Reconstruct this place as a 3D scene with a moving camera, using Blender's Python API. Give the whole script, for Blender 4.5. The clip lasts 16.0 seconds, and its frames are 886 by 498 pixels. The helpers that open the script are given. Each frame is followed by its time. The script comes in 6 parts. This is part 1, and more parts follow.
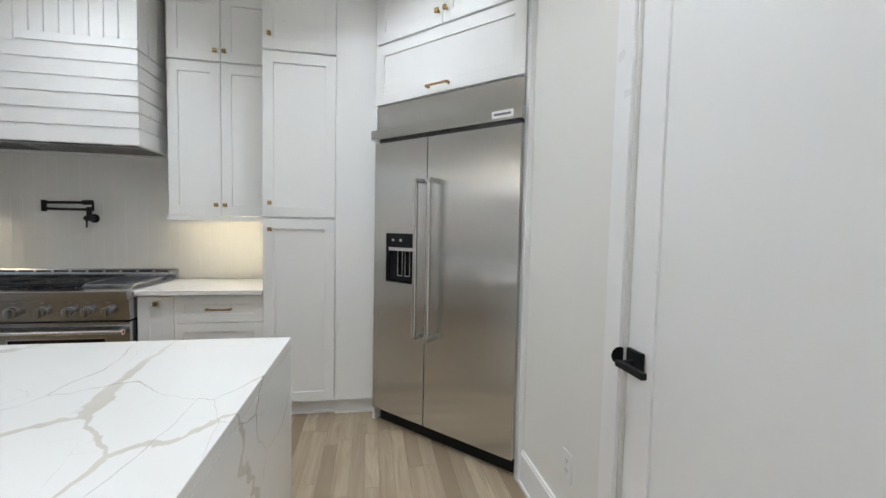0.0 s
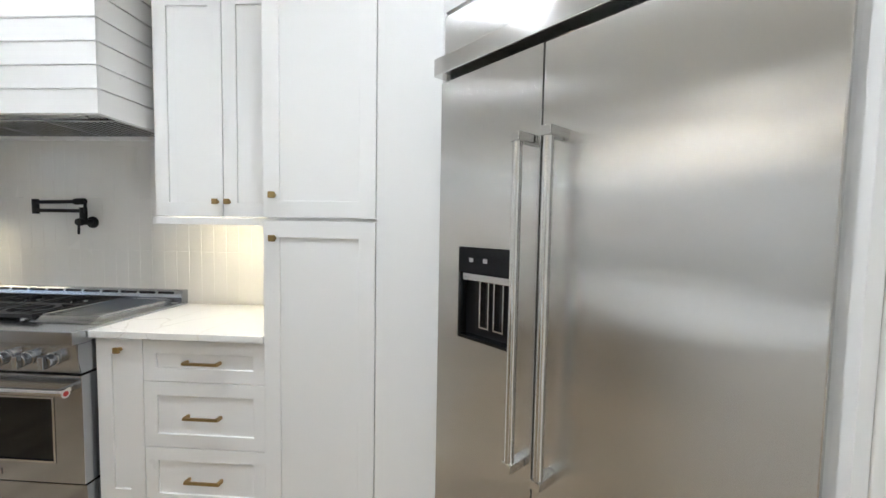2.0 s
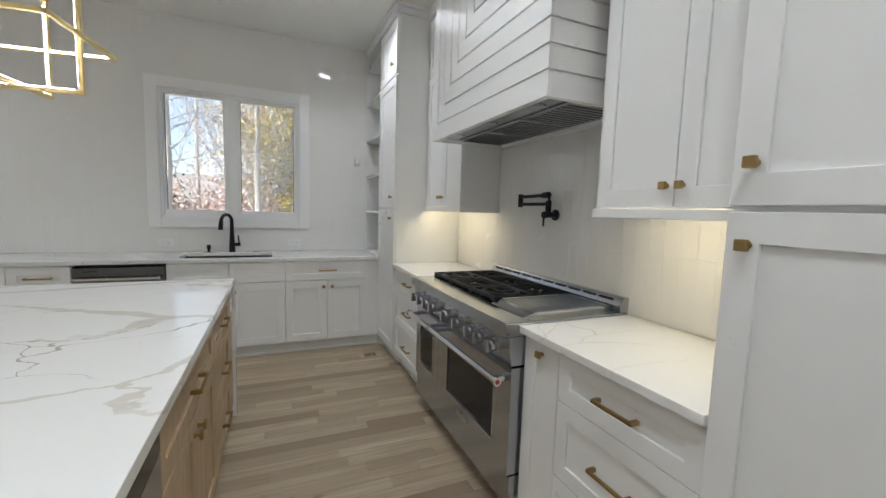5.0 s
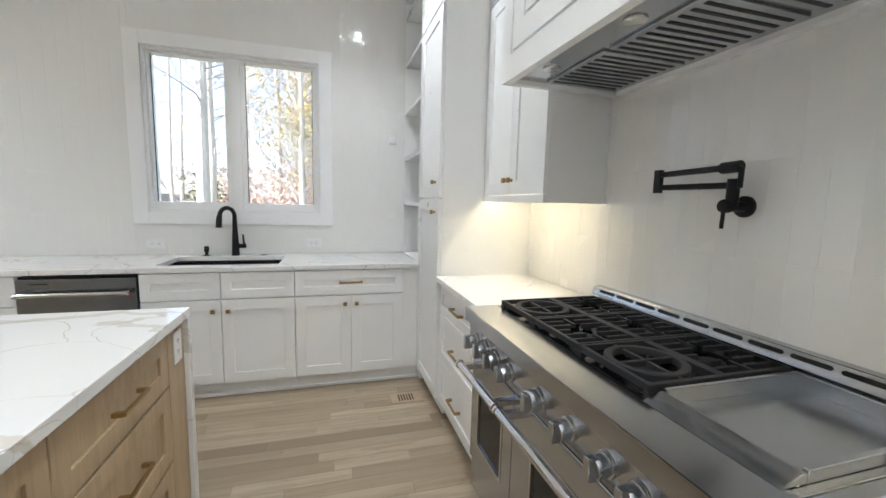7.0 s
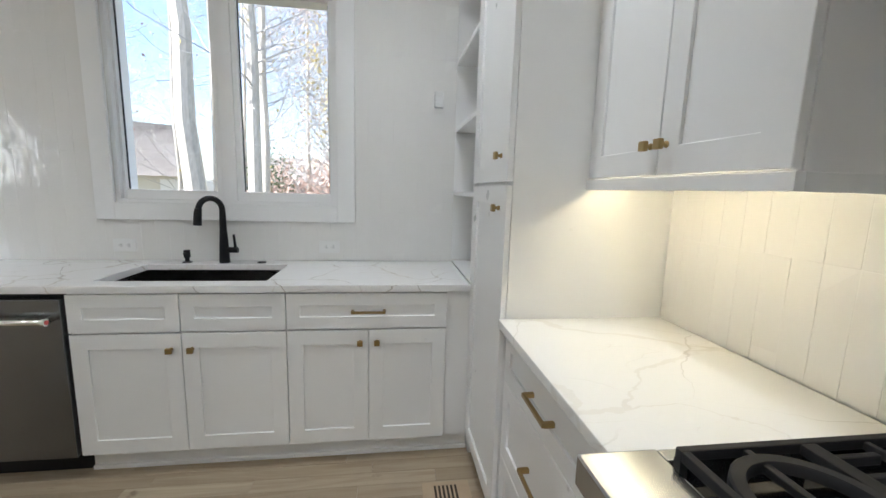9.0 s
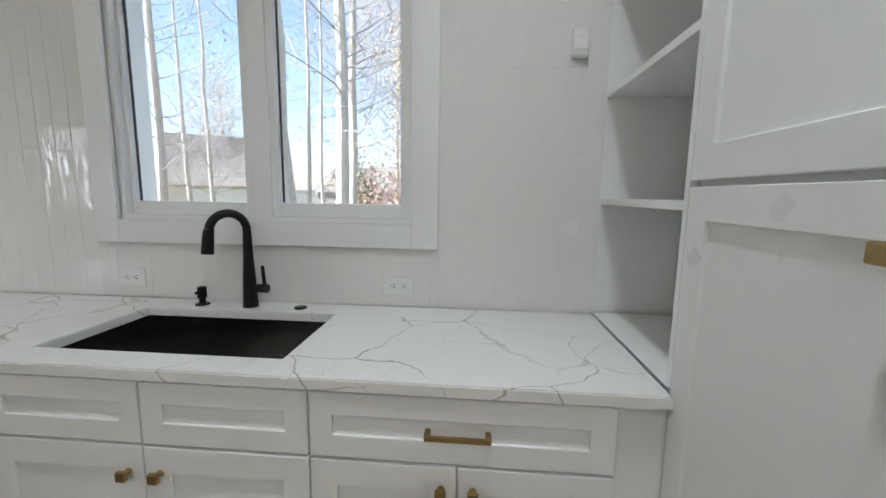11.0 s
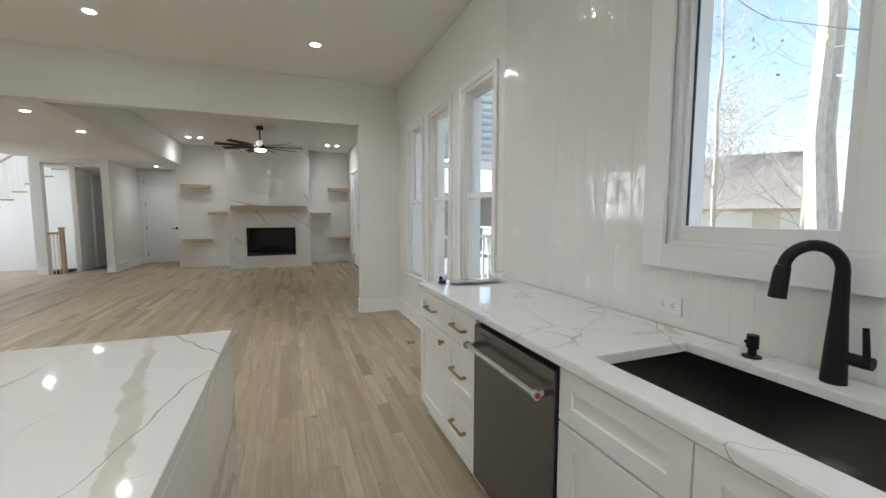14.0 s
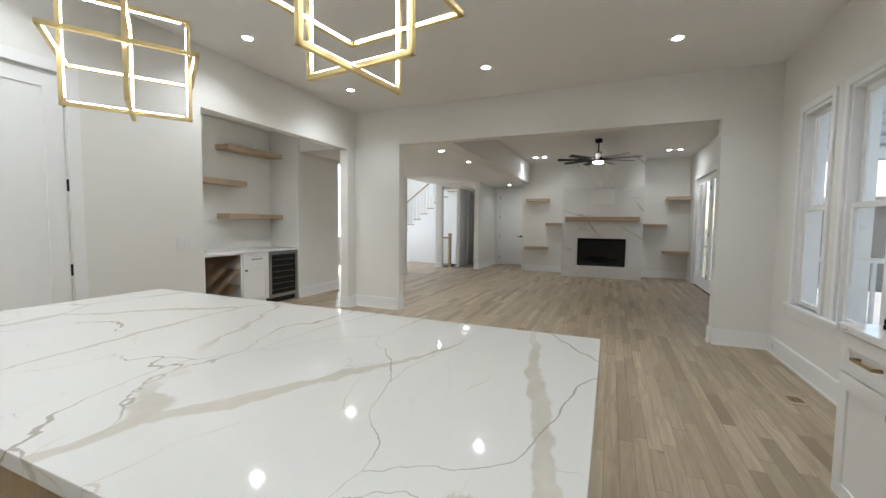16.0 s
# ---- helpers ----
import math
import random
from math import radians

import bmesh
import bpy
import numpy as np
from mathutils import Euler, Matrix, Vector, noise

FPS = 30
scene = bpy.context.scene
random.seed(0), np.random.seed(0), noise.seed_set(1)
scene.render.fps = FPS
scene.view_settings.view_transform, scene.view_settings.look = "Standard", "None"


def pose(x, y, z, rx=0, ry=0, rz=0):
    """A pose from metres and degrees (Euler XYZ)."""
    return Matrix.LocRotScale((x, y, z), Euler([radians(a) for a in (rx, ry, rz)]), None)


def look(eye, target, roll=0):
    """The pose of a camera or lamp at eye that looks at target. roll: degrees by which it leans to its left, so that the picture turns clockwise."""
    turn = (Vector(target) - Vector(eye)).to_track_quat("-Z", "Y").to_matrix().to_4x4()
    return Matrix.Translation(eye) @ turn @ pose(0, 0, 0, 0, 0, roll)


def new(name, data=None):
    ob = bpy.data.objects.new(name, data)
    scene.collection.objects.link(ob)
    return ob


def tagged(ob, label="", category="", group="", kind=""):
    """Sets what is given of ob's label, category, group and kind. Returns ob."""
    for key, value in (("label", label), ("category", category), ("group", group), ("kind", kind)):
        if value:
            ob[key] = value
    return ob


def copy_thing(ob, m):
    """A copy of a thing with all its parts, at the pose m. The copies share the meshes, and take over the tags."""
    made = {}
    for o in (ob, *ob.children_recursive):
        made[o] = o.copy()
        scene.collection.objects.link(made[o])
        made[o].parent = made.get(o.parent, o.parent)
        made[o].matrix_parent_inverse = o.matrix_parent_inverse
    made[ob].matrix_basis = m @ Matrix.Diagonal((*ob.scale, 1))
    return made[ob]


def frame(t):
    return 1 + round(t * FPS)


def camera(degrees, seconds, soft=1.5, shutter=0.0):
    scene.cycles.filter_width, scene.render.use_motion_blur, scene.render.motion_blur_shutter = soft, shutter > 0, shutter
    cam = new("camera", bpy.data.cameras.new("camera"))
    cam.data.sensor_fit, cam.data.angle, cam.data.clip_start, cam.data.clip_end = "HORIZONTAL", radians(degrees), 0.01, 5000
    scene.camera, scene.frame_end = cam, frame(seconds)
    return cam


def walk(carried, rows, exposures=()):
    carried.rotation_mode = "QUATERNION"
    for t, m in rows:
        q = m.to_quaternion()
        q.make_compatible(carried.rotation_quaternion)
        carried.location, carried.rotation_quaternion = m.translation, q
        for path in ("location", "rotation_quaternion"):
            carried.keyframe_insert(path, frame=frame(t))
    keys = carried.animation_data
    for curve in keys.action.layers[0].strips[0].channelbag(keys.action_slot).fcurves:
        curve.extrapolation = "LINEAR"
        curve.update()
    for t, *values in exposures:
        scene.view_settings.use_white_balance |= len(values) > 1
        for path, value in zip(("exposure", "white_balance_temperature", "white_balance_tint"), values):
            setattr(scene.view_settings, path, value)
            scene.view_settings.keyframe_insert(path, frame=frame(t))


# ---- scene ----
cam = camera(96.7, 16.0)
PATH = [
    (0, (-0.161, -0.087, 1.371), (0.198, 1.878, 1.262), 1.2),
    (0.5, (-0.087, 0.268, 1.38), (0.24, 2.237, 1.247), 1.2),
    (1, (-0.092, 0.601, 1.382), (0.169, 2.579, 1.247), 1.0),
    (1.5, (-0.031, 0.895, 1.398), (0.07, 2.889, 1.285), 1.1),
    (2, (-0.036, 1.171, 1.395), (-0.155, 3.164, 1.282), 1.0),
    (2.5, (-0.05, 1.413, 1.384), (-0.57, 3.341, 1.27), 1.3),
    (3, (-0.1, 1.564, 1.386), (-1.053, 3.319, 1.28), 2.4),
    (3.5, (-0.194, 1.657, 1.403), (-1.536, 3.136, 1.289), 2.4),
    (4, (-0.209, 1.738, 1.402), (-1.852, 2.87, 1.266), 2.3),
    (4.5, (-0.198, 1.763, 1.399), (-1.982, 2.652, 1.231), 1.8),
    (5, (-0.308, 1.816, 1.389), (-2.137, 2.601, 1.197), 1.8),
    (5.2, (-0.42, 1.836, 1.389), (-2.264, 2.584, 1.189), 1.9),
    (7.5, (-1.585, 2.235, 1.368), (-3.505, 2.735, 1.11), 1.2),
    (8, (-1.862, 2.331, 1.364), (-3.795, 2.753, 1.076), 1.0),
    (8.5, (-2.093, 2.379, 1.369), (-4.041, 2.719, 1.071), 1.3),
    (10.8, (-3.193, 2.344, 1.372), (-5.172, 2.249, 1.099), 1.1),
    (11, (-3.276, 2.311, 1.368), (-5.25, 2.149, 1.095), 0.8),
    (11.5, (-3.391, 2.185, 1.36), (-5.337, 1.816, 1.083), 0.0),
    (12, (-3.497, 2.153, 1.353), (-5.338, 1.415, 1.101), -0.2),
    (12.5, (-3.523, 2.123, 1.358), (-5.148, 0.977, 1.145), 0.0),
    (13, (-3.513, 2.102, 1.358), (-4.835, 0.613, 1.172), 0.1),
    (13.5, (-3.461, 2.064, 1.366), (-4.47, 0.346, 1.19), -0.2),
    (14, (-3.365, 2.004, 1.37), (-4.092, 0.149, 1.194), 0.1),
    (14.5, (-3.283, 1.993, 1.369), (-3.708, 0.045, 1.205), 0.4),
    (15, (-3.208, 1.98, 1.365), (-3.295, -0.012, 1.217), 0.2),
    (15.5, (-3.166, 1.948, 1.360), (-2.821, -0.017, 1.225), 0.3),
    (16, (-3.164, 1.92, 1.356), (-2.386, 0.083, 1.2285), 0.6),
]
EXPOSURES = [(0, 1.90, 5890, 10), (2.5, 2.40, 5890, 10), (3.5, 2.25, 5910, 10), (4, 1.93, 5940, 10), (5, 1.70, 5990, 10), (7.5, 2.40, 5920, 10), (8.5, 2.12, 5920, 10), (11, 1.78, 5960, 9), (11.6, 1.75, 6160, 9), (13, 1.83, 6190, 9), (15.5, 1.98, 6120, 9), (16, 1.89, 6120, 9)]
walk(cam, [(t, look(eye, target, roll)) for t, eye, target, roll in PATH], EXPOSURES)


# ---- light ----
world = bpy.data.worlds.new("sky")
scene.world = world
world.use_nodes = True
wt = world.node_tree
wt.nodes.clear()
w_out = wt.nodes.new("ShaderNodeOutputWorld")
w_bg = wt.nodes.new("ShaderNodeBackground")
w_sky = wt.nodes.new("ShaderNodeTexSky")
w_sky.sky_type, w_sky.sun_disc = "NISHITA", False
w_sky.sun_elevation, w_sky.sun_rotation = radians(38), radians(150)
w_coord = wt.nodes.new("ShaderNodeTexCoord")
w_noise = wt.nodes.new("ShaderNodeTexNoise")
w_noise.inputs["Scale"].default_value, w_noise.inputs["Detail"].default_value = 3.2, 7.0
w_ramp = wt.nodes.new("ShaderNodeValToRGB")
w_ramp.color_ramp.elements[0].position, w_ramp.color_ramp.elements[1].position = 0.40, 0.64
w_mix = wt.nodes.new("ShaderNodeMix")
w_mix.data_type = "RGBA"
w_mix.inputs["B"].default_value = (2.7, 2.85, 3.05, 1)
wt.links.new(w_coord.outputs["Generated"], w_noise.inputs["Vector"])
wt.links.new(w_noise.outputs["Fac"], w_ramp.inputs["Fac"])
wt.links.new(w_ramp.outputs["Color"], w_mix.inputs["Factor"])
wt.links.new(w_sky.outputs["Color"], w_mix.inputs["A"])
wt.links.new(w_mix.outputs["Result"], w_bg.inputs["Color"])
wt.links.new(w_bg.outputs["Background"], w_out.inputs["Surface"])
w_bg.inputs["Strength"].default_value = 0.105

sun = new("sun", bpy.data.lights.new("sun", "SUN"))
sun.data.energy, sun.data.angle, sun.data.color = 4.0, radians(0.6), (1.0, 0.95, 0.87)
sun.matrix_world = look((6, -10, 12), (0, 0, 0))

# added lamp that stands in for daylight from an unseen tall stair hall window
hall_fill = new("hall_daylight_fill", bpy.data.lights.new("hall_daylight_fill", "AREA"))
hall_fill.data.shape, hall_fill.data.size, hall_fill.data.size_y = "RECTANGLE", 1.6, 2.2
hall_fill.data.energy, hall_fill.data.color = 22.0, (0.95, 0.97, 1.0)
hall_fill.matrix_world = look((5.04, -8.7, 2.25), (3.0, -8.7, 2.2))

LED_COLOUR = (1.0, 0.97, 0.92)
DOWNLIGHT, LED_STRIP, UNDER_CABINET, FAN_LIGHT = 26.0, 5.5, 5.4, 10.0
DOWNLIGHT_WATTS, DOWNLIGHT_BEAM = 2.15, 130


# ---- materials ----


class Mat:
    """A small wrapper that builds node materials."""

    def __init__(self, name, colour=(0.8, 0.8, 0.8), rough=0.5, metal=0.0):
        self.m = bpy.data.materials.new(name)
        self.m.use_nodes = True
        self.t = self.m.node_tree
        self.b = self.t.nodes["Principled BSDF"]
        self.set("Base Color", (*colour, 1)), self.set("Roughness", rough), self.set("Metallic", metal)

    def set(self, key, value):
        self.b.inputs[key].default_value = value

    def node(self, kind, **props):
        n = self.t.nodes.new("ShaderNode" + kind)
        for k, v in props.items():
            n.inputs[k.replace("_", " ")].default_value = v
        return n

    def link(self, a, b):
        self.t.links.new(a, b)

    def pos(self, scale=(1, 1, 1)):
        g = self.node("NewGeometry")
        mp = self.node("Mapping")
        mp.inputs["Scale"].default_value = scale
        self.link(g.outputs["Position"], mp.inputs["Vector"])
        return mp.outputs["Vector"]

    def noise(self, vec, scale, detail=4.0, rough=0.5, distort=0.0):
        n = self.node("TexNoise", Scale=scale, Detail=detail, Roughness=rough, Distortion=distort)
        self.link(vec, n.inputs["Vector"])
        return n

    def ramp(self, src, stops):
        r = self.node("ValToRGB")
        els = r.color_ramp.elements
        while len(els) < len(stops):
            els.new(0.5)
        for e, (p, c) in zip(els, stops):
            e.position, e.color = p, (*c, 1) if len(c) == 3 else c
        self.link(src, r.inputs["Fac"])
        return r.outputs["Color"]

    def mix(self, fac, a, b, blend="MIX"):
        n = self.node("Mix")
        n.data_type, n.blend_type = "RGBA", blend
        for key, v in (("Factor", fac), ("A", a), ("B", b)):
            if isinstance(v, (int, float)):
                n.inputs[key].default_value = v
            elif isinstance(v, tuple):
                n.inputs[key].default_value = (*v, 1)
            else:
                self.link(v, n.inputs[key])
        return n.outputs["Result"]

    def math(self, op, a, b=0.0):
        n = self.node("Math")
        n.operation = op
        for i, v in enumerate((a, b)):
            if isinstance(v, (int, float)):
                n.inputs[i].default_value = v
            else:
                self.link(v, n.inputs[i])
        return n.outputs[0]

    def bump(self, height, strength=0.2, dist=0.002):
        n = self.node("Bump", Strength=strength, Distance=dist)
        self.link(height, n.inputs["Height"])
        self.link(n.outputs["Normal"], self.b.inputs["Normal"])

    def colour(self, out):
        self.link(out, self.b.inputs["Base Color"])

    def rough(self, src, lo, hi):
        n = self.node("MapRange")
        n.inputs["To Min"].default_value, n.inputs["To Max"].default_value = lo, hi
        self.link(src, n.inputs["Value"])
        self.link(n.outputs["Result"], self.b.inputs["Roughness"])


def paint(name, colour, rough, grain=0.06, spots=0.03):
    a = Mat(name, colour, rough)
    v = a.pos()
    big = a.noise(v, 1.7, 3)
    dark = tuple(c * (1 - spots) for c in colour)
    a.colour(a.mix(big.outputs["Fac"], dark, colour))
    fine = a.noise(v, 420, 3)
    a.bump(fine.outputs["Fac"], grain, 0.0006)
    a.rough(a.noise(v, 6, 4).outputs["Fac"], rough - 0.06, rough + 0.06)
    return a.m


def plain(name, colour, rough=0.5, metal=0.0, specular=0.5):
    a = Mat(name, colour, rough, metal)
    a.set("Specular IOR Level", specular)
    n = a.noise(a.pos(), 35, 4)
    a.rough(n.outputs["Fac"], max(0.02, rough - 0.07), rough + 0.07)
    return a.m


def glow(name, colour, strength):
    a = Mat(name, (0.8, 0.8, 0.8), 0.4)
    a.set("Emission Color", (*colour, 1)), a.set("Emission Strength", strength)
    return a.m


def brushed(name, colour, rough, along, aniso=0.0, turn=0.0):
    """Brushed metal; along: stretch of the brush marks."""
    a = Mat(name, colour, rough, 1.0)
    n = a.noise(a.pos(along), 1.0, 5, 0.7)
    a.rough(n.outputs["Fac"], rough - 0.006, rough + 0.006)
    big = a.noise(a.pos(), 2.2, 2)
    a.colour(a.mix(big.outputs["Fac"], tuple(c * 0.94 for c in colour), colour))
    tg = a.node("Tangent")
    tg.direction_type, tg.axis = "RADIAL", "Z"
    a.link(tg.outputs["Tangent"], a.b.inputs["Tangent"])
    a.set("Anisotropic", aniso)
    a.set("Anisotropic Rotation", turn)
    return a.m


def oak(name, light, dark, along):
    a = Mat(name, light, 0.5)
    v = a.pos(along)
    n = a.noise(v, 1.0, 6, 0.65, 0.6)
    f = a.noise(a.pos(tuple(s * 7 for s in along)), 1.0, 3)
    c = a.ramp(n.outputs["Fac"], [(0.3, dark), (0.65, light)])
    a.colour(a.mix(a.math("MULTIPLY", f.outputs["Fac"], 0.25), c, tuple(x * 0.7 for x in dark)))
    a.bump(f.outputs["Fac"], 0.12, 0.0008)
    return a.m


def quartz(name, base, seed, strength=1.0, cell=1.0, tilt=35, bold=0.018, spread=0.41, stretch=0.62, slant=0.0, grey=0.0):
    """White stone with long crooked veins: broad ones, branches, and faint hairlines."""
    a = Mat(name, base, 0.055)
    g = a.node("NewGeometry")
    mp = a.node("Mapping")
    mp.inputs["Location"].default_value = (seed, seed * 0.7, seed * 0.31)
    mp.inputs["Rotation"].default_value = (0, 0, radians(tilt))
    mp.inputs["Scale"].default_value = (1.0, stretch, 1.0)
    if slant:
        # veins drawn out along one slanting line of an upright face
        mp.vector_type = "TEXTURE"
        mp.inputs["Rotation"].default_value = (0, radians(slant), 0)
        mp.inputs["Scale"].default_value = (1.0, 1.0, 2.8)
    a.link(g.outputs["Position"], mp.inputs["Vector"])
    v = mp.outputs["Vector"]

    def shifted(src, scale, detail, amount):
        n = a.noise(v, scale, detail, 0.5)
        m = a.node("VectorMath")
        m.operation = "MULTIPLY_ADD"
        a.link(n.outputs["Color"], m.inputs[0])
        m.inputs[1].default_value = (amount, amount, amount)
        a.link(src, m.inputs[2])
        return m.outputs[0]

    col = a.mix(a.noise(v, 1.6, 4).outputs["Fac"], tuple(c * 0.965 for c in base), base)
    for scale, width, warp, jit, tint, lo, hi in (
            (1.45, bold, 0.55, 0.075, (0.53, 0.50, 0.445), spread, spread + 0.06),
            (2.6, 0.0085, 0.34, 0.045, (0.36, 0.33, 0.29), 0.43, 0.48),
            (6.5, 0.010, 0.16, 0.030, (0.55, 0.52, 0.47), 0.55, 0.62)):
        tint = tuple(t * (1 - grey) + 0.42 * grey for t in tint)
        w = shifted(shifted(v, 1.3 * scale / 1.45, 1.5, warp), 13.0, 4, jit)
        vo = a.node("TexVoronoi", Scale=scale * cell)
        vo.feature = "DISTANCE_TO_EDGE"
        a.link(w, vo.inputs["Vector"])
        wid = a.noise(v, 2.4, 2)
        wr = a.node("MapRange")
        wr.inputs["From Min"].default_value, wr.inputs["From Max"].default_value = 0.38, 0.68
        wr.inputs["To Min"].default_value, wr.inputs["To Max"].default_value = width * 0.16, width
        a.link(wid.outputs["Fac"], wr.inputs["Value"])
        edge = wr.outputs["Result"]
        mr = a.node("MapRange")
        mr.interpolation_type = "SMOOTHSTEP"
        a.link(vo.outputs["Distance"], mr.inputs["Value"])
        a.link(edge, mr.inputs["From Max"])
        a.link(a.math("MULTIPLY", edge, 0.6), mr.inputs["From Min"])
        mr.inputs["To Min"].default_value, mr.inputs["To Max"].default_value = 1.0, 0.0
        gate = a.node("MapRange")
        gate.inputs["From Min"].default_value, gate.inputs["From Max"].default_value = lo, hi
        a.link(a.noise(v, 0.9 * scale / 1.45, 1).outputs["Fac"], gate.inputs["Value"])
        fac = a.math("MULTIPLY", a.math("MULTIPLY", mr.outputs["Result"], gate.outputs["Result"]), 0.85 * strength)
        tone = a.mix(a.noise(v, 22, 5).outputs["Fac"], tint, tuple(min(1, t * 1.4) for t in tint))
        col = a.mix(fac, col, tone)
    a.colour(col)
    return a.m


def tile_glaze(name):
    """A flat white body under a clear, uneven glaze."""
    a = Mat(name, (0.80, 0.79, 0.76), 0.6)
    a.set("Specular IOR Level", 0.0), a.set("Coat Weight", 1.0), a.set("Coat Roughness", 0.035), a.set("Coat IOR", 1.56)
    oi = a.node("ObjectInfo")
    isl = a.node("NewGeometry")
    r = a.math("FRACT", a.math("ADD", oi.outputs["Random"], isl.outputs["Random Per Island"]))
    off = a.node("CombineXYZ")
    a.link(a.math("MULTIPLY", r, 19.0), off.inputs[0]), a.link(a.math("MULTIPLY", r, 7.0), off.inputs[2])
    add = a.node("VectorMath")
    a.link(a.pos((1, 1, 0.32)), add.inputs[0])
    a.link(off.outputs[0], add.inputs[1])
    n = a.noise(add.outputs[0], 27, 2, 0.4, 0.4)
    bp = a.node("Bump", Strength=0.6, Distance=0.005)
    a.link(n.outputs["Fac"], bp.inputs["Height"])
    a.link(bp.outputs["Normal"], a.b.inputs["Coat Normal"])
    a.colour(a.mix(r, (0.808, 0.798, 0.773), (0.815, 0.805, 0.78)))
    return a.m


def floor_oak(name):
    a = Mat(name, (0.4, 0.3, 0.2), 0.42)
    oi = a.node("ObjectInfo")
    g = a.node("NewGeometry")
    r = a.math("FRACT", a.math("ADD", a.math("MULTIPLY", oi.outputs["Random"], 7.31), a.math("MULTIPLY", g.outputs["Random Per Island"], 3.17)))
    off = a.node("CombineXYZ")
    a.link(a.math("MULTIPLY", r, 37.0), off.inputs[0])
    a.link(a.math("MULTIPLY", r, 91.0), off.inputs[1])
    add = a.node("VectorMath")
    a.link(g.outputs["Position"], add.inputs[0])
    a.link(off.outputs[0], add.inputs[1])
    mp = a.node("Mapping")
    mp.inputs["Scale"].default_value = (22, 1.6, 1)
    a.link(add.outputs[0], mp.inputs["Vector"])
    n = a.noise(mp.outputs["Vector"], 1.0, 6, 0.6, 1.2)
    mp2 = a.node("Mapping")
    mp2.inputs["Scale"].default_value = (260, 9, 1)
    a.link(add.outputs[0], mp2.inputs["Vector"])
    f = a.noise(mp2.outputs["Vector"], 1.0, 3)
    base = a.ramp(r, [(0.0, (0.225, 0.17, 0.112)), (0.13, (0.335, 0.27, 0.182)), (0.5, (0.475, 0.39, 0.275)), (0.8, (0.41, 0.33, 0.222)), (1.0, (0.565, 0.48, 0.345))])
    c = a.mix(a.ramp(n.outputs["Fac"], [(0.40, (0, 0, 0)), (0.72, (0.75, 0.75, 0.75))]), base, (0.28, 0.205, 0.13))
    c = a.mix(a.math("MULTIPLY", f.outputs["Fac"], 0.22), c, (0.20, 0.15, 0.11))
    kn = a.noise(a.pos((9, 5, 1)), 1.0, 3, 0.5, 0.4)
    c = a.mix(a.ramp(kn.outputs["Fac"], [(0.70, (0, 0, 0)), (0.76, (0.6, 0.6, 0.6))]), c, (0.13, 0.09, 0.06))
    a.colour(c)
    a.rough(n.outputs["Fac"], 0.34, 0.5)
    a.bump(f.outputs["Fac"], 0.1, 0.0006)
    return a.m


WALL = paint("wall_paint", (0.815, 0.805, 0.77), 0.55)
CEIL = paint("ceiling_paint", (0.875, 0.87, 0.845), 0.7)
TRIM = paint("trim_paint", (0.875, 0.875, 0.87), 0.3, 0.03)
CABINET = paint("cabinet_lacquer", (0.86, 0.86, 0.85), 0.30, 0.03, 0.015)
STEEL = brushed("brushed_steel", (0.64, 0.635, 0.62), 0.24, (300, 300, 3), 0.95, 0.0)
STEEL_H = brushed("brushed_steel_level", (0.47, 0.485, 0.51), 0.2, (6, 6, 500), 0.5, 0.0)
SINK_STEEL = brushed("sink_steel", (0.48, 0.47, 0.455), 0.14, (6, 6, 400), 0.7, 0.25)
CHROME = brushed("polished_steel", (0.66, 0.655, 0.64), 0.15, (40, 40, 40))
DARK_STEEL = brushed("dark_steel", (0.20, 0.205, 0.213), 0.27, (4, 4, 500), 0.6, 0.0)
BLACK = plain("matt_black_metal", (0.009, 0.009, 0.010), 0.45, 0.0, 0.28)
IRON = plain("cast_iron", (0.014, 0.014, 0.015), 0.62, 0.0, 0.3)
BLACK_GLASS = plain("black_glass", (0.006, 0.006, 0.007), 0.09, 0.0, 0.3)
BRASS = plain("brushed_brass", (0.38, 0.265, 0.115), 0.33, 1.0)
GOLD = plain("satin_gold", (0.80, 0.65, 0.32), 0.42, 1.0)
QUARTZ = quartz("veined_quartz", (0.84, 0.835, 0.815), 6.4, 1.0, 1.15, 60, 0.013, 0.39, 0.75)
QUARTZ_ISLAND = quartz("boldly_veined_quartz", (0.84, 0.835, 0.815), 5.1, 1.0, 0.9, 0, 0.038, 0.38, 0.5)
QUARTZ_PALE = quartz("faintly_veined_quartz", (0.84, 0.835, 0.81), 5.3, 0.4)
MARBLE = quartz("veined_marble_tile", (0.79, 0.79, 0.78), 9.1, 1.0, 1.0, 0, 0.05, 0.46, 1.0, 52, 0.9)
TILE = tile_glaze("glazed_tile")
GROUT = paint("grout", (0.80, 0.79, 0.765), 0.6)
OAK_ISLAND = oak("island_oak", (0.56, 0.42, 0.26), (0.43, 0.31, 0.18), (30, 30, 2.2))
OAK_SHELF = oak("shelf_oak", (0.53, 0.41, 0.28), (0.42, 0.31, 0.2), (4, 4, 40))
FLOOR = floor_oak("oak_boards")
GAP = plain("dark_gap", (0.05, 0.035, 0.025), 0.9)
PLASTIC = plain("white_plastic", (0.80, 0.80, 0.79), 0.3)
RED = plain("red_enamel", (0.42, 0.02, 0.02), 0.3)
PAPER = plain("white_paper", (0.84, 0.84, 0.84), 0.6)
INK = plain("grey_ink", (0.14, 0.14, 0.15), 0.6)
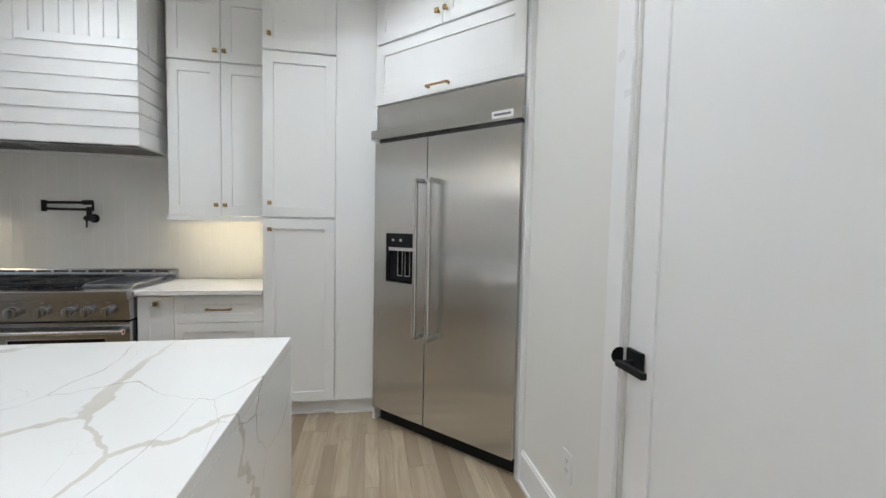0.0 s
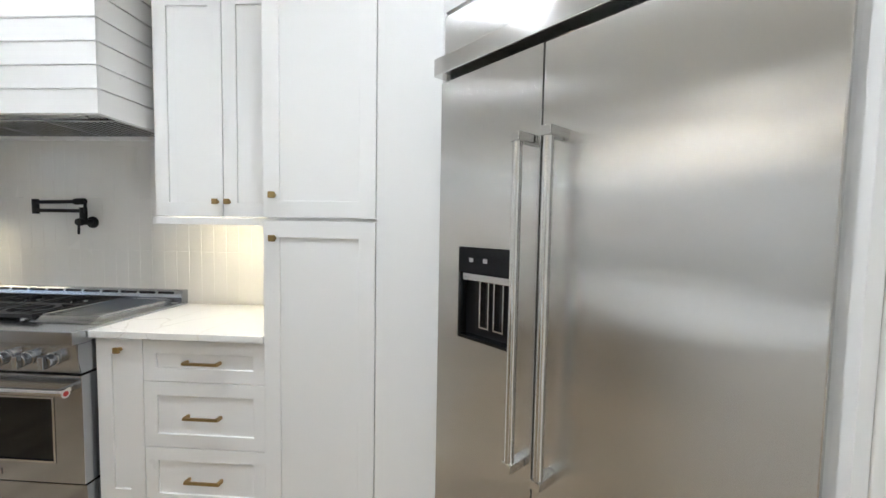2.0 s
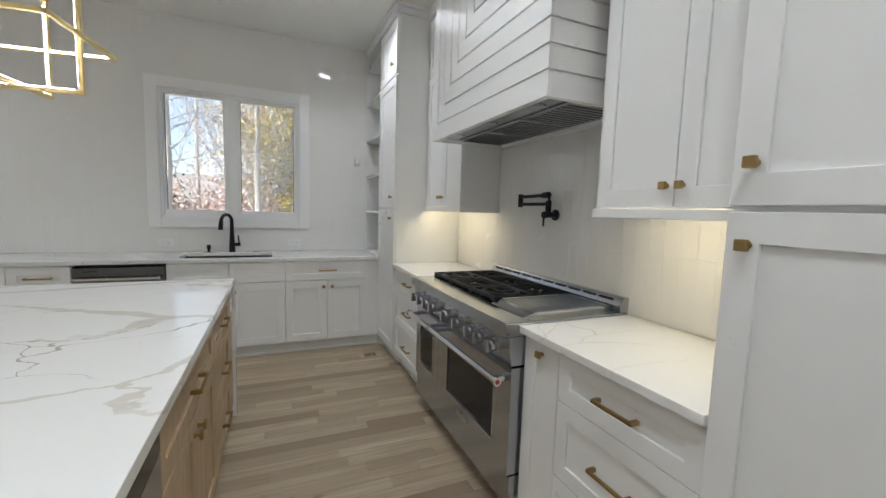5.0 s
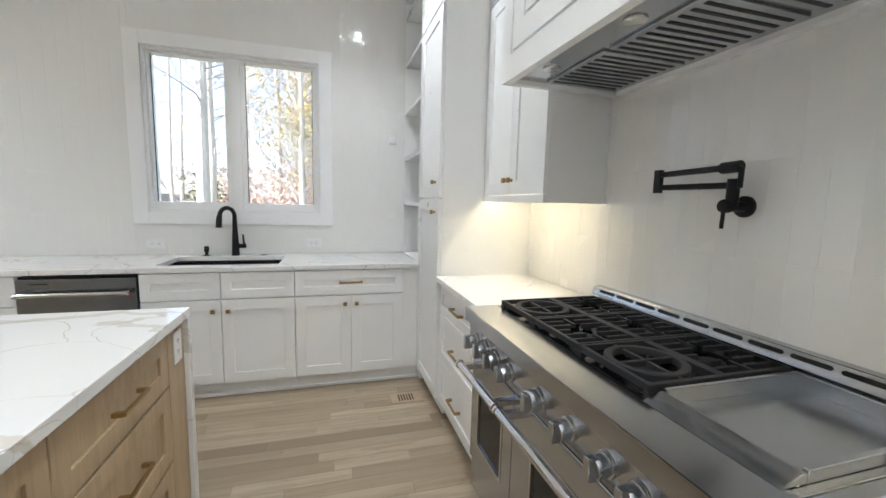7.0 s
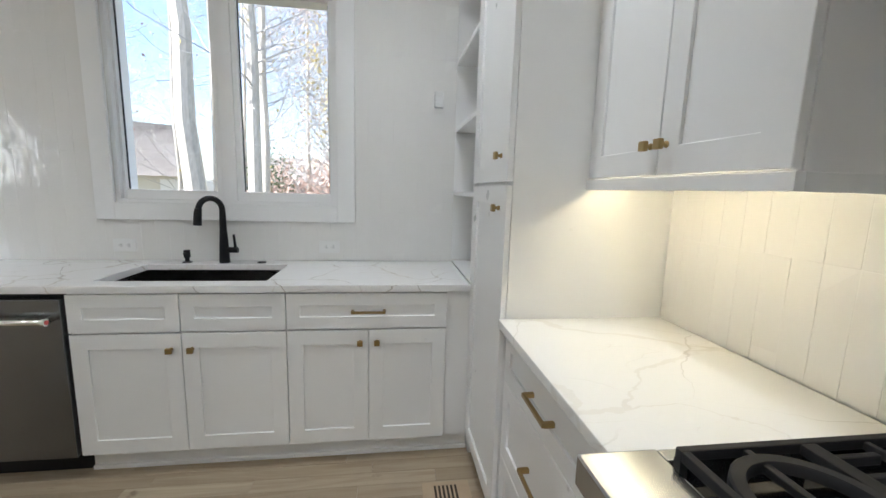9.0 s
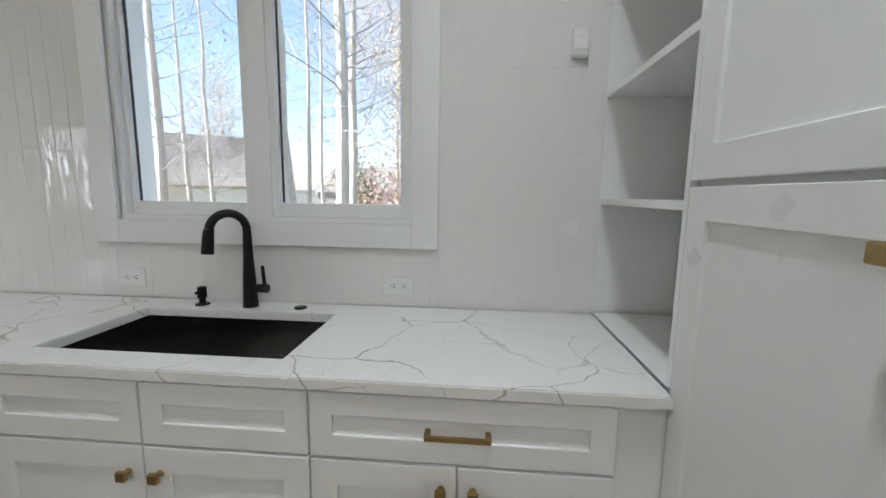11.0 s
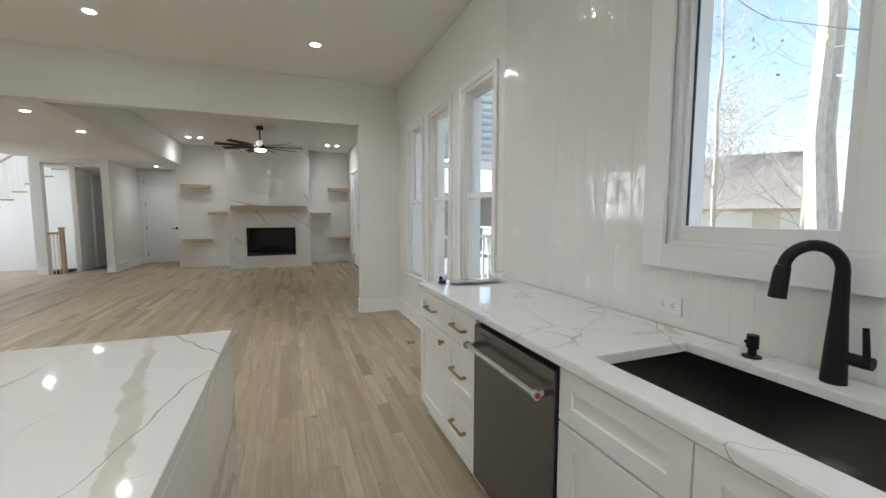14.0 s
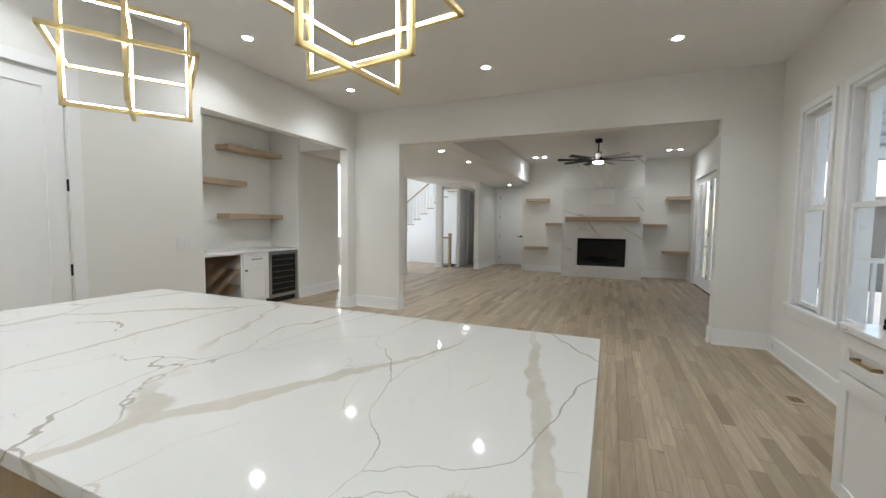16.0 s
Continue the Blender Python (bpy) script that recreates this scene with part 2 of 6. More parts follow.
LED = glow("led_diffuser", LED_COLOUR, LED_STRIP)
LENS = glow("downlight_lens", (1.0, 0.99, 0.97), DOWNLIGHT)
UNDER = glow("under_cabinet_led", (1.0, 0.81, 0.48), UNDER_CABINET)
FAN_GLOW = glow("fan_light_lens", (1.0, 0.92, 0.78), FAN_LIGHT)


def glass_material(name):
    a = Mat(name, (1, 1, 1), 0.0)
    a.set("Transmission Weight", 1.0), a.set("IOR", 1.45)
    return a.m


GLASS = glass_material("window_glass")
BARK = oak("bark", (0.66, 0.62, 0.56), (0.40, 0.365, 0.32), (22, 22, 6))
TWIG = plain("twig_bark", (0.42, 0.41, 0.41), 0.9)
LEAF_Y = plain("yellow_leaf", (0.58, 0.47, 0.17), 0.6)
LEAF_H = plain("faded_leaf", (0.64, 0.63, 0.54), 0.8)
LEAF_G = plain("green_leaf", (0.06, 0.11, 0.03), 0.6)
LEAF_R = plain("russet_leaf", (0.30, 0.13, 0.09), 0.6)
LEAF_P = plain("pale_pink_leaf", (0.60, 0.44, 0.38), 0.6)
SHINGLE = oak("roof_shingle", (0.50, 0.46, 0.43), (0.36, 0.33, 0.31), (3, 3, 9))
SIDING = paint("lap_siding", (0.80, 0.83, 0.86), 0.6)
CREAM = paint("cream_render", (0.72, 0.69, 0.60), 0.8)
GRASS = oak("autumn_lawn", (0.20, 0.17, 0.09), (0.12, 0.12, 0.05), (3, 3, 3))
LINING = oak("dark_lining", (0.03, 0.03, 0.029), (0.018, 0.018, 0.018), (9, 9, 9))
STONE = oak("grey_masonry", (0.33, 0.33, 0.33), (0.22, 0.22, 0.22), (5, 5, 9))

# ---- building blocks ----


def box(bm, a, b, bevel=0.0):
    """Adds a box between two corners, its edges rounded by bevel; its six sides stay flat."""
    flat = bm.faces.layers.int.get("flat") or bm.faces.layers.int.new("flat")
    before = set(bm.faces)
    r = bmesh.ops.create_cube(bm, size=1.0)
    vs = r["verts"]
    lo = [min(p, q) for p, q in zip(a, b)]
    hi = [max(p, q) for p, q in zip(a, b)]
    for v in vs:
        v.co = Vector([l + (c + 0.5) * (h - l) for l, h, c in zip(lo, hi, v.co)])
    if bevel:
        es = list({e for v in vs for e in v.link_edges})
        bmesh.ops.bevel(bm, geom=es, offset=min(bevel, 0.45 * min(h - l for l, h in zip(lo, hi))), segments=2, affect="EDGES", profile=0.6)
        for f in bm.faces:
            if f not in before:
                f.normal_update()
                f[flat] = int(max(abs(c) for c in f.normal) > 0.9995)
    return bm


def tube(bm, points, radii, sides=12, cap=True):
    """A round bar along points, with a radius at each."""
    if isinstance(radii, (int, float)):
        radii = [radii] * len(points)
    pts = [Vector(p) for p in points]
    rings = []
    side = None
    for i, p in enumerate(pts):
        d = (pts[min(i + 1, len(pts) - 1)] - pts[max(i - 1, 0)]).normalized()
        if side is None or abs(side.dot(d)) > 0.95:
            side = d.orthogonal().normalized()
        side = (side - d * side.dot(d)).normalized()
        up = d.cross(side)
        rings.append([bm.verts.new(p + radii[i] * (math.cos(2 * math.pi * k / sides) * side + math.sin(2 * math.pi * k / sides) * up)) for k in range(sides)])
    for r0, r1 in zip(rings, rings[1:]):
        for k in range(sides):
            bm.faces.new((r0[k], r0[(k + 1) % sides], r1[(k + 1) % sides], r1[k]))
    if cap:
        bm.faces.new(rings[0][::-1])
        bm.faces.new(rings[-1])
    return bm


def disc(bm, centre, axis, radius, depth, bevel=0.0, sides=28):
    """A short cylinder from centre along axis."""
    c, a = Vector(centre), Vector(axis).normalized()
    if bevel:
        pts = [c, c + a * (depth - bevel), c + a * (depth - bevel * 0.3), c + a * depth]
        return tube(bm, pts, [radius, radius, radius - bevel * 0.3, radius - bevel], sides)
    return tube(bm, [c, c + a * depth], radius, sides)


def mesh_of(name, bm, material, smooth=True):
    bmesh.ops.recalc_face_normals(bm, faces=bm.faces[:])
    me = bpy.data.meshes.new(name)
    bm.to_mesh(me)
    bm.free()
    me.materials.append(material)
    if smooth:
        me.shade_smooth()
        me.set_sharp_from_angle(angle=radians(35))
        flat = me.attributes.get("flat")
        flags = [d.value for d in flat.data] if flat else [0] * len(me.polygons)
        for p, f in zip(me.polygons, flags):
            if f or (p.area > 0.02 and max(abs(c) for c in p.normal) > 0.9999):
                p.use_smooth = False
        if flat:
            me.attributes.remove(flat)
    return me


def part(name, bm, material, parent, label="", smooth=True):
    ob = new(name, mesh_of(name, bm, material, smooth))
    ob.parent = parent
    return tagged(ob, label)


def thing(name, at, turn, label, category, group="", kind=""):
    ob = new(name)
    ob.empty_display_size = 0.1
    ob.matrix_world = pose(*at, 0, 0, turn)
    return tagged(ob, label, category, group, kind)


def solid(name, boxes, material, label="", category="", kind="structure", bevel=0.0):
    """One piece of the setting made of boxes."""
    bm = bmesh.new()
    for a, b in boxes:
        box(bm, a, b, bevel)
    return tagged(new(name, mesh_of(name, bm, material)), label, category, kind=kind)


def NB():
    return bmesh.new()


def framed(bm, x0, x1, z0, z1, rim, y0, y1, sink, rims=None):
    """A slab whose face is sunk inside a rim: one closed shape. rims: left, right, lower, upper."""
    l, r, b, t = rims or (rim, rim, rim, rim)
    e, q = 0.0016, 0.0012

    def loop(a, c, d, f, y):
        return [bm.verts.new(p) for p in ((a, y, d), (c, y, d), (c, y, f), (a, y, f))]

    loops = [loop(x0, x1, z0, z1, y1), loop(x0, x1, z0, z1, y0 + e), loop(x0 + e, x1 - e, z0 + e, z1 - e, y0),
             loop(x0 + l - q, x1 - r + q, z0 + b - q, z1 - t + q, y0), loop(x0 + l, x1 - r, z0 + b, z1 - t, y0 + q), loop(x0 + l, x1 - r, z0 + b, z1 - t, y0 + sink)]
    bm.faces.new(loops[0])
    for p, n in zip(loops, loops[1:]):
        for k in range(4):
            bm.faces.new((p[k], p[(k + 1) % 4], n[(k + 1) % 4], n[k]))
    bm.faces.new(loops[-1])
    return bm


# ---- the large structure ----
KZ, HEAD, LOW = 3.11, 2.53, 2.60
WX, DX, RY, HY = -4.82, 0.66, 3.41, -3.44

# window wall, pierced by one twin window and three tall sash windows
TW = (0.83, 2.06, 1.25, 2.45)
SASH = [(-1.235, -0.655), (-2.11, -1.53), (-2.90, -2.36)]
SZ0, SZ1 = 0.62, 2.44
wb = []
wb.append(((WX - 0.18, TW[1], -0.02), (WX, RY + 0.15, KZ + 0.1)))
wb.append(((WX - 0.18, TW[0], -0.02), (WX, TW[1], TW[2])))
wb.append(((WX - 0.18, TW[0], TW[3]), (WX, TW[1], KZ + 0.1)))
last = TW[0]
for y0, y1 in SASH:
    wb.append(((WX - 0.18, y1, -0.02), (WX, last, KZ + 0.1)))
    wb.append(((WX - 0.18, y0, -0.02), (WX, y1, SZ0)))
    wb.append(((WX - 0.18, y0, SZ1), (WX, y1, KZ + 0.1)))
    last = y0
wb.append(((WX - 0.18, HY - 0.16, -0.02), (WX, last, KZ + 0.1)))
solid("wall_west", wb, WALL, "off-white painted window wall of the kitchen", "wall")

solid("wall_north", [((WX, RY, -0.02), (DX + 0.4, RY + 0.15, KZ + 0.1))], WALL, "off-white painted wall behind the range", "wall")

DOOR = (0.245, 1.06, 2.46)
BAR = (-3.24, -0.84, 2.50)
solid("wall_east", [
    ((DX, DOOR[1], -0.02), (DX + 0.14, RY, KZ + 0.1)),
    ((DX, DOOR[0], DOOR[2]), (DX + 0.14, DOOR[1], KZ + 0.1)),
    ((DX, BAR[1], -0.02), (DX + 0.14, DOOR[0], KZ + 0.1)),
    ((DX, BAR[0], BAR[2]), (DX + 0.14, BAR[1], KZ + 0.1)),
    ((DX, HY - 0.16, -0.02), (DX + 0.14, BAR[0], KZ + 0.1))], WALL, "smooth off-white wall with a door and an opening", "wall", bevel=0.003)

OPEN = (-4.28, -0.15, 2.56)
solid("wall_south", [
    ((WX, HY - 0.16, -0.02), (OPEN[0], HY, KZ + 0.1)),
    ((OPEN[0], HY - 0.16, OPEN[2]), (OPEN[1], HY, KZ + 0.1)),
    ((OPEN[1], HY - 0.16, -0.02), (DX, HY, KZ + 0.1))], WALL, "off-white wall with a wide opening to the living room", "wall", bevel=0.003)

solid("ceiling", [((WX - 0.2, HY - 0.16, KZ), (DX + 0.14, RY + 0.15, KZ + 0.12))], CEIL, "smooth painted kitchen ceiling", "ceiling")

# the rooms beyond
LX, BY, LW = -5.0, -9.75, 1.94
fd = (-9.05, -7.00, 2.45)
solid("wall_living_west", [
    ((LX - 0.16, fd[1], -0.02), (LX, HY - 0.16, KZ + 0.1)),
    ((LX - 0.16, fd[0], fd[2]), (LX, fd[1], KZ + 0.1)),
    ((LX - 0.16, BY, -0.02), (LX, fd[0], KZ + 0.1))], WALL, "off-white living room wall with glazed doors", "wall")
solid("wall_living_south", [((LX - 0.16, BY - 0.15, -0.02), (-0.76, BY, KZ + 0.1))], WALL, "off-white wall beside the fireplace", "wall")
solid("wall_alcove", [
    ((-0.90, -11.2, -0.02), (-0.762, BY - 0.15, KZ)),
    ((-0.90, -11.35, -0.02), (-0.48, -11.2, KZ)),
    ((-0.48, -11.35, 2.46), (0.30, -11.2, KZ)),
    ((0.30, -11.35, -0.02), (0.50, -11.2, KZ)),
    # unseen backing, added to block sky light round the door leaf
    ((-0.90, -11.65, -0.1), (0.50, -11.5, KZ)),
    ((0.45, -11.2, -0.02), (0.60, -9.35, KZ)),
    ((0.601, -9.50, 2.50), (1.66, -9.35, KZ)),
    ((1.66, -9.50, -0.02), (1.86, -9.35, KZ))], WALL, "off-white walls round the corridor door", "wall")
solid("wall_hall_east", [
    ((LW, -4.65, -0.02), (LW + 0.14, -3.52, KZ)),
    ((LW, -7.20, 2.56), (LW + 0.14, -4.65, KZ)),
    ((LW, -7.60, -0.02), (LW + 0.14, -7.20, KZ))], WALL, "off-white wall between living room and hall", "wall")
solid("wall_stairs", [
    ((1.2, -12.4, -1.5), (5.2, -12.25, 5.5)),
    # the gap on this side is an unseen window opening, added for daylight
    ((5.05, -12.25, -0.02), (5.2, -9.6, 5.5)), ((5.05, -9.6, -0.02), (5.2, -7.8, 0.9)), ((5.05, -9.6, 3.6), (5.2, -7.8, 5.5)), ((5.05, -7.8, -0.02), (5.2, -0.4, 5.5)),
    ((2.62, -0.55, -0.02), (5.05, -0.4, 3.2)),
    ((0.6, -12.25, -1.5), (0.75, -11.35, 3.1))], WALL, "off-white walls of the stair hall", "wall")
solid("wall_bar", [
    ((2.58, -3.52, -0.02), (2.72, -0.55, KZ)),
    ((LW + 0.14, -3.66, -0.02), (2.58, -3.52, KZ)),
    ((DX + 0.14, -0.69, -0.02), (2.58, -0.55, KZ))], WALL, "off-white walls of the drinks niche", "wall")
solid("ceiling_living", [((LX - 0.16, BY - 0.15, KZ), (-0.92, HY - 0.16, KZ + 0.12))], CEIL, "smooth painted living room ceiling", "ceiling")
solid("ceiling_low", [((-0.92, -9.35, LOW), (LW + 0.14, HY - 0.16, LOW + 0.12)), ((DX + 0.14, HY - 0.155, 2.98), (2.58, -0.69, KZ)), ((DX + 0.14, HY - 0.16, LOW + 0.12), (LW, HY - 0.155, 2.98)),
                      ((-0.92, -11.2, LOW), (0.45, -9.35, LOW + 0.12))], CEIL, "lower painted ceiling", "ceiling")
solid("beam", [((-0.955, BY, LOW - 0.04), (-0.921, HY - 0.16, KZ - 0.001)), ((-0.921, BY, LOW - 0.04), (-0.70, HY - 0.16, LOW - 0.002))], WALL, "painted dropped beam", "beam")
solid("ceiling_hall", [((LW, -12.4, 5.4), (5.2, -0.4, 5.5))], CEIL, "tall stair hall ceiling", "ceiling")

# under-floor, on which the boards lie
solid("floor_base", [((LX - 0.16, -9.35, -0.12), (5.2, RY + 0.15, -0.016)), ((LX - 0.16, -11.4, -0.12), (1.25, -9.35, -0.016)), ((1.86, -12.4, -0.12), (5.2, -9.35, -0.016))], GAP, "dark floor base under the boards", "floor")


# baseboards
def baseboard(runs, name="baseboard"):
    bm = NB()
    for (x0, y0), (x1, y1) in runs:
        d = Vector((x1 - x0, y1 - y0, 0))
        n = Vector((-d.y, d.x, 0)).normalized()
        for h0, h1, t in ((0, 0.17, 0.016), (0.17, 0.182, 0.011), (0, 0.02, 0.027)):
            p = [Vector((x0, y0, 0)), Vector((x1, y1, 0)), Vector((x1, y1, 0)) + n * t, Vector((x0, y0, 0)) + n * t]
            lo = [bm.verts.new(q + Vector((0, 0, h0))) for q in p]
            hi = [bm.verts.new(q + Vector((0, 0, h1))) for q in p]
            bm.faces.new(lo[::-1]), bm.faces.new(hi)
            for k in range(4):
                bm.faces.new((lo[k], lo[(k + 1) % 4], hi[(k + 1) % 4], hi[k]))
    return tagged(new(name, mesh_of(name, bm, TRIM, False)), "tall white painted baseboard", "baseboard", kind="structure")


baseboard([((DX, 1.16), (DX, 1.864))])
baseboard([((DX, BAR[1]), (DX, 0.15))])
baseboard([((DX, HY), (DX, BAR[0])), ((OPEN[1], HY), (DX, HY)), ((OPEN[1], HY - 0.16), (OPEN[1], HY)), ((DX, BAR[0]), (DX + 0.14, BAR[0]))])
baseboard([((WX, HY), (OPEN[0], HY)), ((OPEN[0], HY), (OPEN[0], HY - 0.16))])
baseboard([((WX, -0.48), (WX, HY))])
baseboard([((-1.98, BY), (-0.76, BY))][::-1])
baseboard([((LX, BY), (-3.90, BY))])
baseboard([((LX, HY - 0.16), (LX, fd[1] + 0.1)), ((LX, fd[0] - 0.1), (LX, BY))])
baseboard([((0.45, -11.2), (0.45, -9.35)), ((0.45, -9.35), (0.60, -9.35)), ((1.66, -9.35), (1.86, -9.35)), ((LW, -4.65), (LW, -3.52)), ((LW, -7.60), (LW, -7.20)), ((-0.762, BY - 0.15), (-0.762, -11.2))])
baseboard([((1.86, -12.25), (5.05, -12.25))])


# ---- doors and windows ----
def panel_door(name, at, turn, w, h, label, hinge_side, lever=True, hinges=(0.25, 0.97, 1.62, 2.25), casing=True, reach=0.14):
    """A one-panel door in its frame; the face looks along local -y, x from 0 to w."""
    d = thing(name, at, turn, label, "door", kind="structure")
    bm = NB()
    y0, s = 0.012, 0.115
    framed(bm, 0.004, w - 0.004, 0.012, h - 0.004, s, y0, y0 + 0.04, 0.009, (s, s, 0.21, 0.115))
    leaf = part("door_leaf", bm, TRIM, d)
    if casing:
        bm = NB()
        c = 0.09
        box(bm, (-c, -0.014, 0), (-0.006, -0.0005, h + c), 0.003)
        box(bm, (w + 0.006, -0.014, 0), (w + c, -0.0005, h + c), 0.003)
        box(bm, (-0.006, -0.014, h + 0.006), (w + 0.006, -0.0005, h + c), 0.003)
        part("casing", bm, TRIM, d)
    x = 0.0 if hinge_side == "l" else w
    for z in hinges:
        bm = NB()
        tube(bm, [(x, 0.004, z - 0.045), (x, 0.004, z + 0.045)], 0.008, 10)
        part("hinge", bm, BLACK, d)
    if lever:
        hx = w - 0.05 if hinge_side == "l" else 0.05
        sg = -1 if hinge_side == "l" else 1
        bm = NB()
        box(bm, (hx - 0.036, -0.001, 0.961 - 0.034), (hx + 0.036, y0, 0.961 + 0.034), 0.002)
        part("rose", bm, BLACK, leaf)
        bm = NB()
        tube(bm, [(hx, y0, 0.955), (hx, -0.045, 0.955)], 0.011, 12)
        box(bm, (hx - 0.012 * sg, -0.058, 0.945), (hx + 0.115 * sg, -0.040, 0.965), 0.003)
        part("lever", bm, BLACK, leaf)
    return d


# opening lies in the wall plane: local x runs along -y on the east wall
panel_door("door_1", (DX, DOOR[1], 0), -90, DOOR[1] - DOOR[0], DOOR[2] - 0.02, "closed white one-panel door with a black lever", "r")
bm = NB()
disc(bm, (DX - 0.013, DOOR[1] + 0.002, 0.963), (0, 1, 0), 0.028, 0.004)
tagged(new("strike_plate", mesh_of("strike_plate", bm, BLACK)), "black metal strike plate on the door frame", "strike plate")
panel_door("door_2", (0.30, -11.2, 0), 180, 0.78, 2.44, "closed white door at the end of the corridor", "l")


def pane(parent, a, b):
    bm = NB()
    box(bm, a, b)
    ob = part("pane", bm, GLASS, parent)
    ob.visible_shadow = False
    return ob


def twin_window():
    d = thing("window_1", (WX, 0, 0), 0, "white twin window over the sink", "window", kind="structure")
    y0, y1, z0, z1 = TW
    bm = NB()
    o = (0.73, 2.165, 1.155, 2.55)
    box(bm, (0.0085, o[0], o[2]), (0.028, y0, o[3]), 0.003)
    box(bm, (0.0085, y1, o[2]), (0.028, o[1], o[3]), 0.003)
    box(bm, (0.0085, y0, o[2]), (0.028, y1, z0), 0.003)
    box(bm, (0.0085, y0, z1), (0.028, y1, o[3]), 0.003)
    part("casing", bm, TRIM, d)
    bm = NB()
    box(bm, (-0.17, y0, z0), (0.0, y0 + 0.02, z1)), box(bm, (-0.17, y1 - 0.02, z0), (0.0, y1, z1))
    box(bm, (-0.17, y0 + 0.02, z0), (0.0, y1 - 0.02, z0 + 0.02)), box(bm, (-0.17, y0 + 0.02, z1 - 0.02), (0.0, y1 - 0.02, z1))
    box(bm, (-0.10, 1.395, z0 + 0.02), (-0.015, 1.475, z1 - 0.02), 0.004)
    part("window_frame", bm, TRIM, d)
    for a, b in ((0.85, 1.395), (1.475, 2.04)):
        g0, g1, h0, h1 = (0.866 if a < 1 else 1.505), (1.362 if a < 1 else 2.01), 1.325, 2.415
        bm = NB()
        for q in (((-0.075, a, z0 + 0.02), (-0.03, g0, z1 - 0.02)), ((-0.075, g1, z0 + 0.02), (-0.03, b, z1 - 0.02)), ((-0.075, g0, z0 + 0.02), (-0.03, g1, h0)), ((-0.075, g0, h1), (-0.03, g1, z1 - 0.02))):
            box(bm, *q, 0.003)
        sash = part("sash", bm, TRIM, d)
        bm = NB()
        for q in (((-0.066, g0, h0), (-0.058, g0 + 0.006, h1)), ((-0.066, g1 - 0.006, h0), (-0.058, g1, h1))):
            box(bm, *q)
        part("gasket", bm, BLACK, sash, "thin black glazing gasket")
        pane(sash, (-0.056, g0 - 0.005, h0 - 0.005), (-0.050, g1 + 0.005, h1 + 0.005))


twin_window()


def sash_window(i, y0, y1):
    d = thing("window_%d" % i, (WX, 0, 0), 0, "tall white double-hung window", "window", "tall windows", kind="structure")
    zm = 1.53
    bm = NB()
    c = 0.055
    box(bm, (0.0, y0 - c, SZ0), (0.02, y0, SZ1 + c), 0.004), box(bm, (0.0, y1, SZ0), (0.02, y1 + c, SZ1 + c), 0.004)
    box(bm, (0.0, y0, SZ1), (0.02, y1, SZ1 + c), 0.004)
    part("casing", bm, TRIM, d)
    bm = NB()
    box(bm, (-0.17, y0, SZ0), (-0.001, y0 + 0.03, SZ1), 0.002), box(bm, (-0.17, y1 - 0.03, SZ0), (-0.001, y1, SZ1), 0.002)
    box(bm, (-0.17, y0 + 0.03, SZ1 - 0.03), (-0.001, y1 - 0.03, SZ1), 0.002)
    part("window_frame", bm, TRIM, d)
    bm = NB()
    box(bm, (-0.17, y0, SZ0 - 0.025), (0.045, y1, SZ0), 0.004)
    part("window_sill", bm, TRIM, d)
    a, b = y0 + 0.03, y1 - 0.03
    for x, z0, z1 in ((-0.028, SZ0, zm + 0.02), (-0.066, zm - 0.02, SZ1 - 0.03)):
        bm = NB()
        r = 0.042
        box(bm, (x - 0.035, a, z0), (x, a + r, z1), 0.003), box(bm, (x - 0.035, b - r, z0), (x, b, z1), 0.003)
        box(bm, (x - 0.035, a + r, z0), (x, b - r, z0 + r), 0.003), box(bm, (x - 0.035, a + r, z1 - r), (x, b - r, z1), 0.003)
        s = part("sash", bm, TRIM, d)
        pane(s, (x - 0.02, a + r - 0.005, z0 + r - 0.005), (x - 0.014, b - r + 0.005, z1 - r + 0.005))


for i, (y0, y1) in enumerate(SASH):
    sash_window(i + 2, y0, y1)
solid("window_stool", [((WX, -2.99, SZ0 - 0.03), (WX + 0.05, -0.56, SZ0 - 0.002)), ((WX, -2.97, SZ0 - 0.12), (WX + 0.016, -0.58, SZ0 - 0.03))], TRIM, "white painted stool under the tall windows", "sill", bevel=0.003)


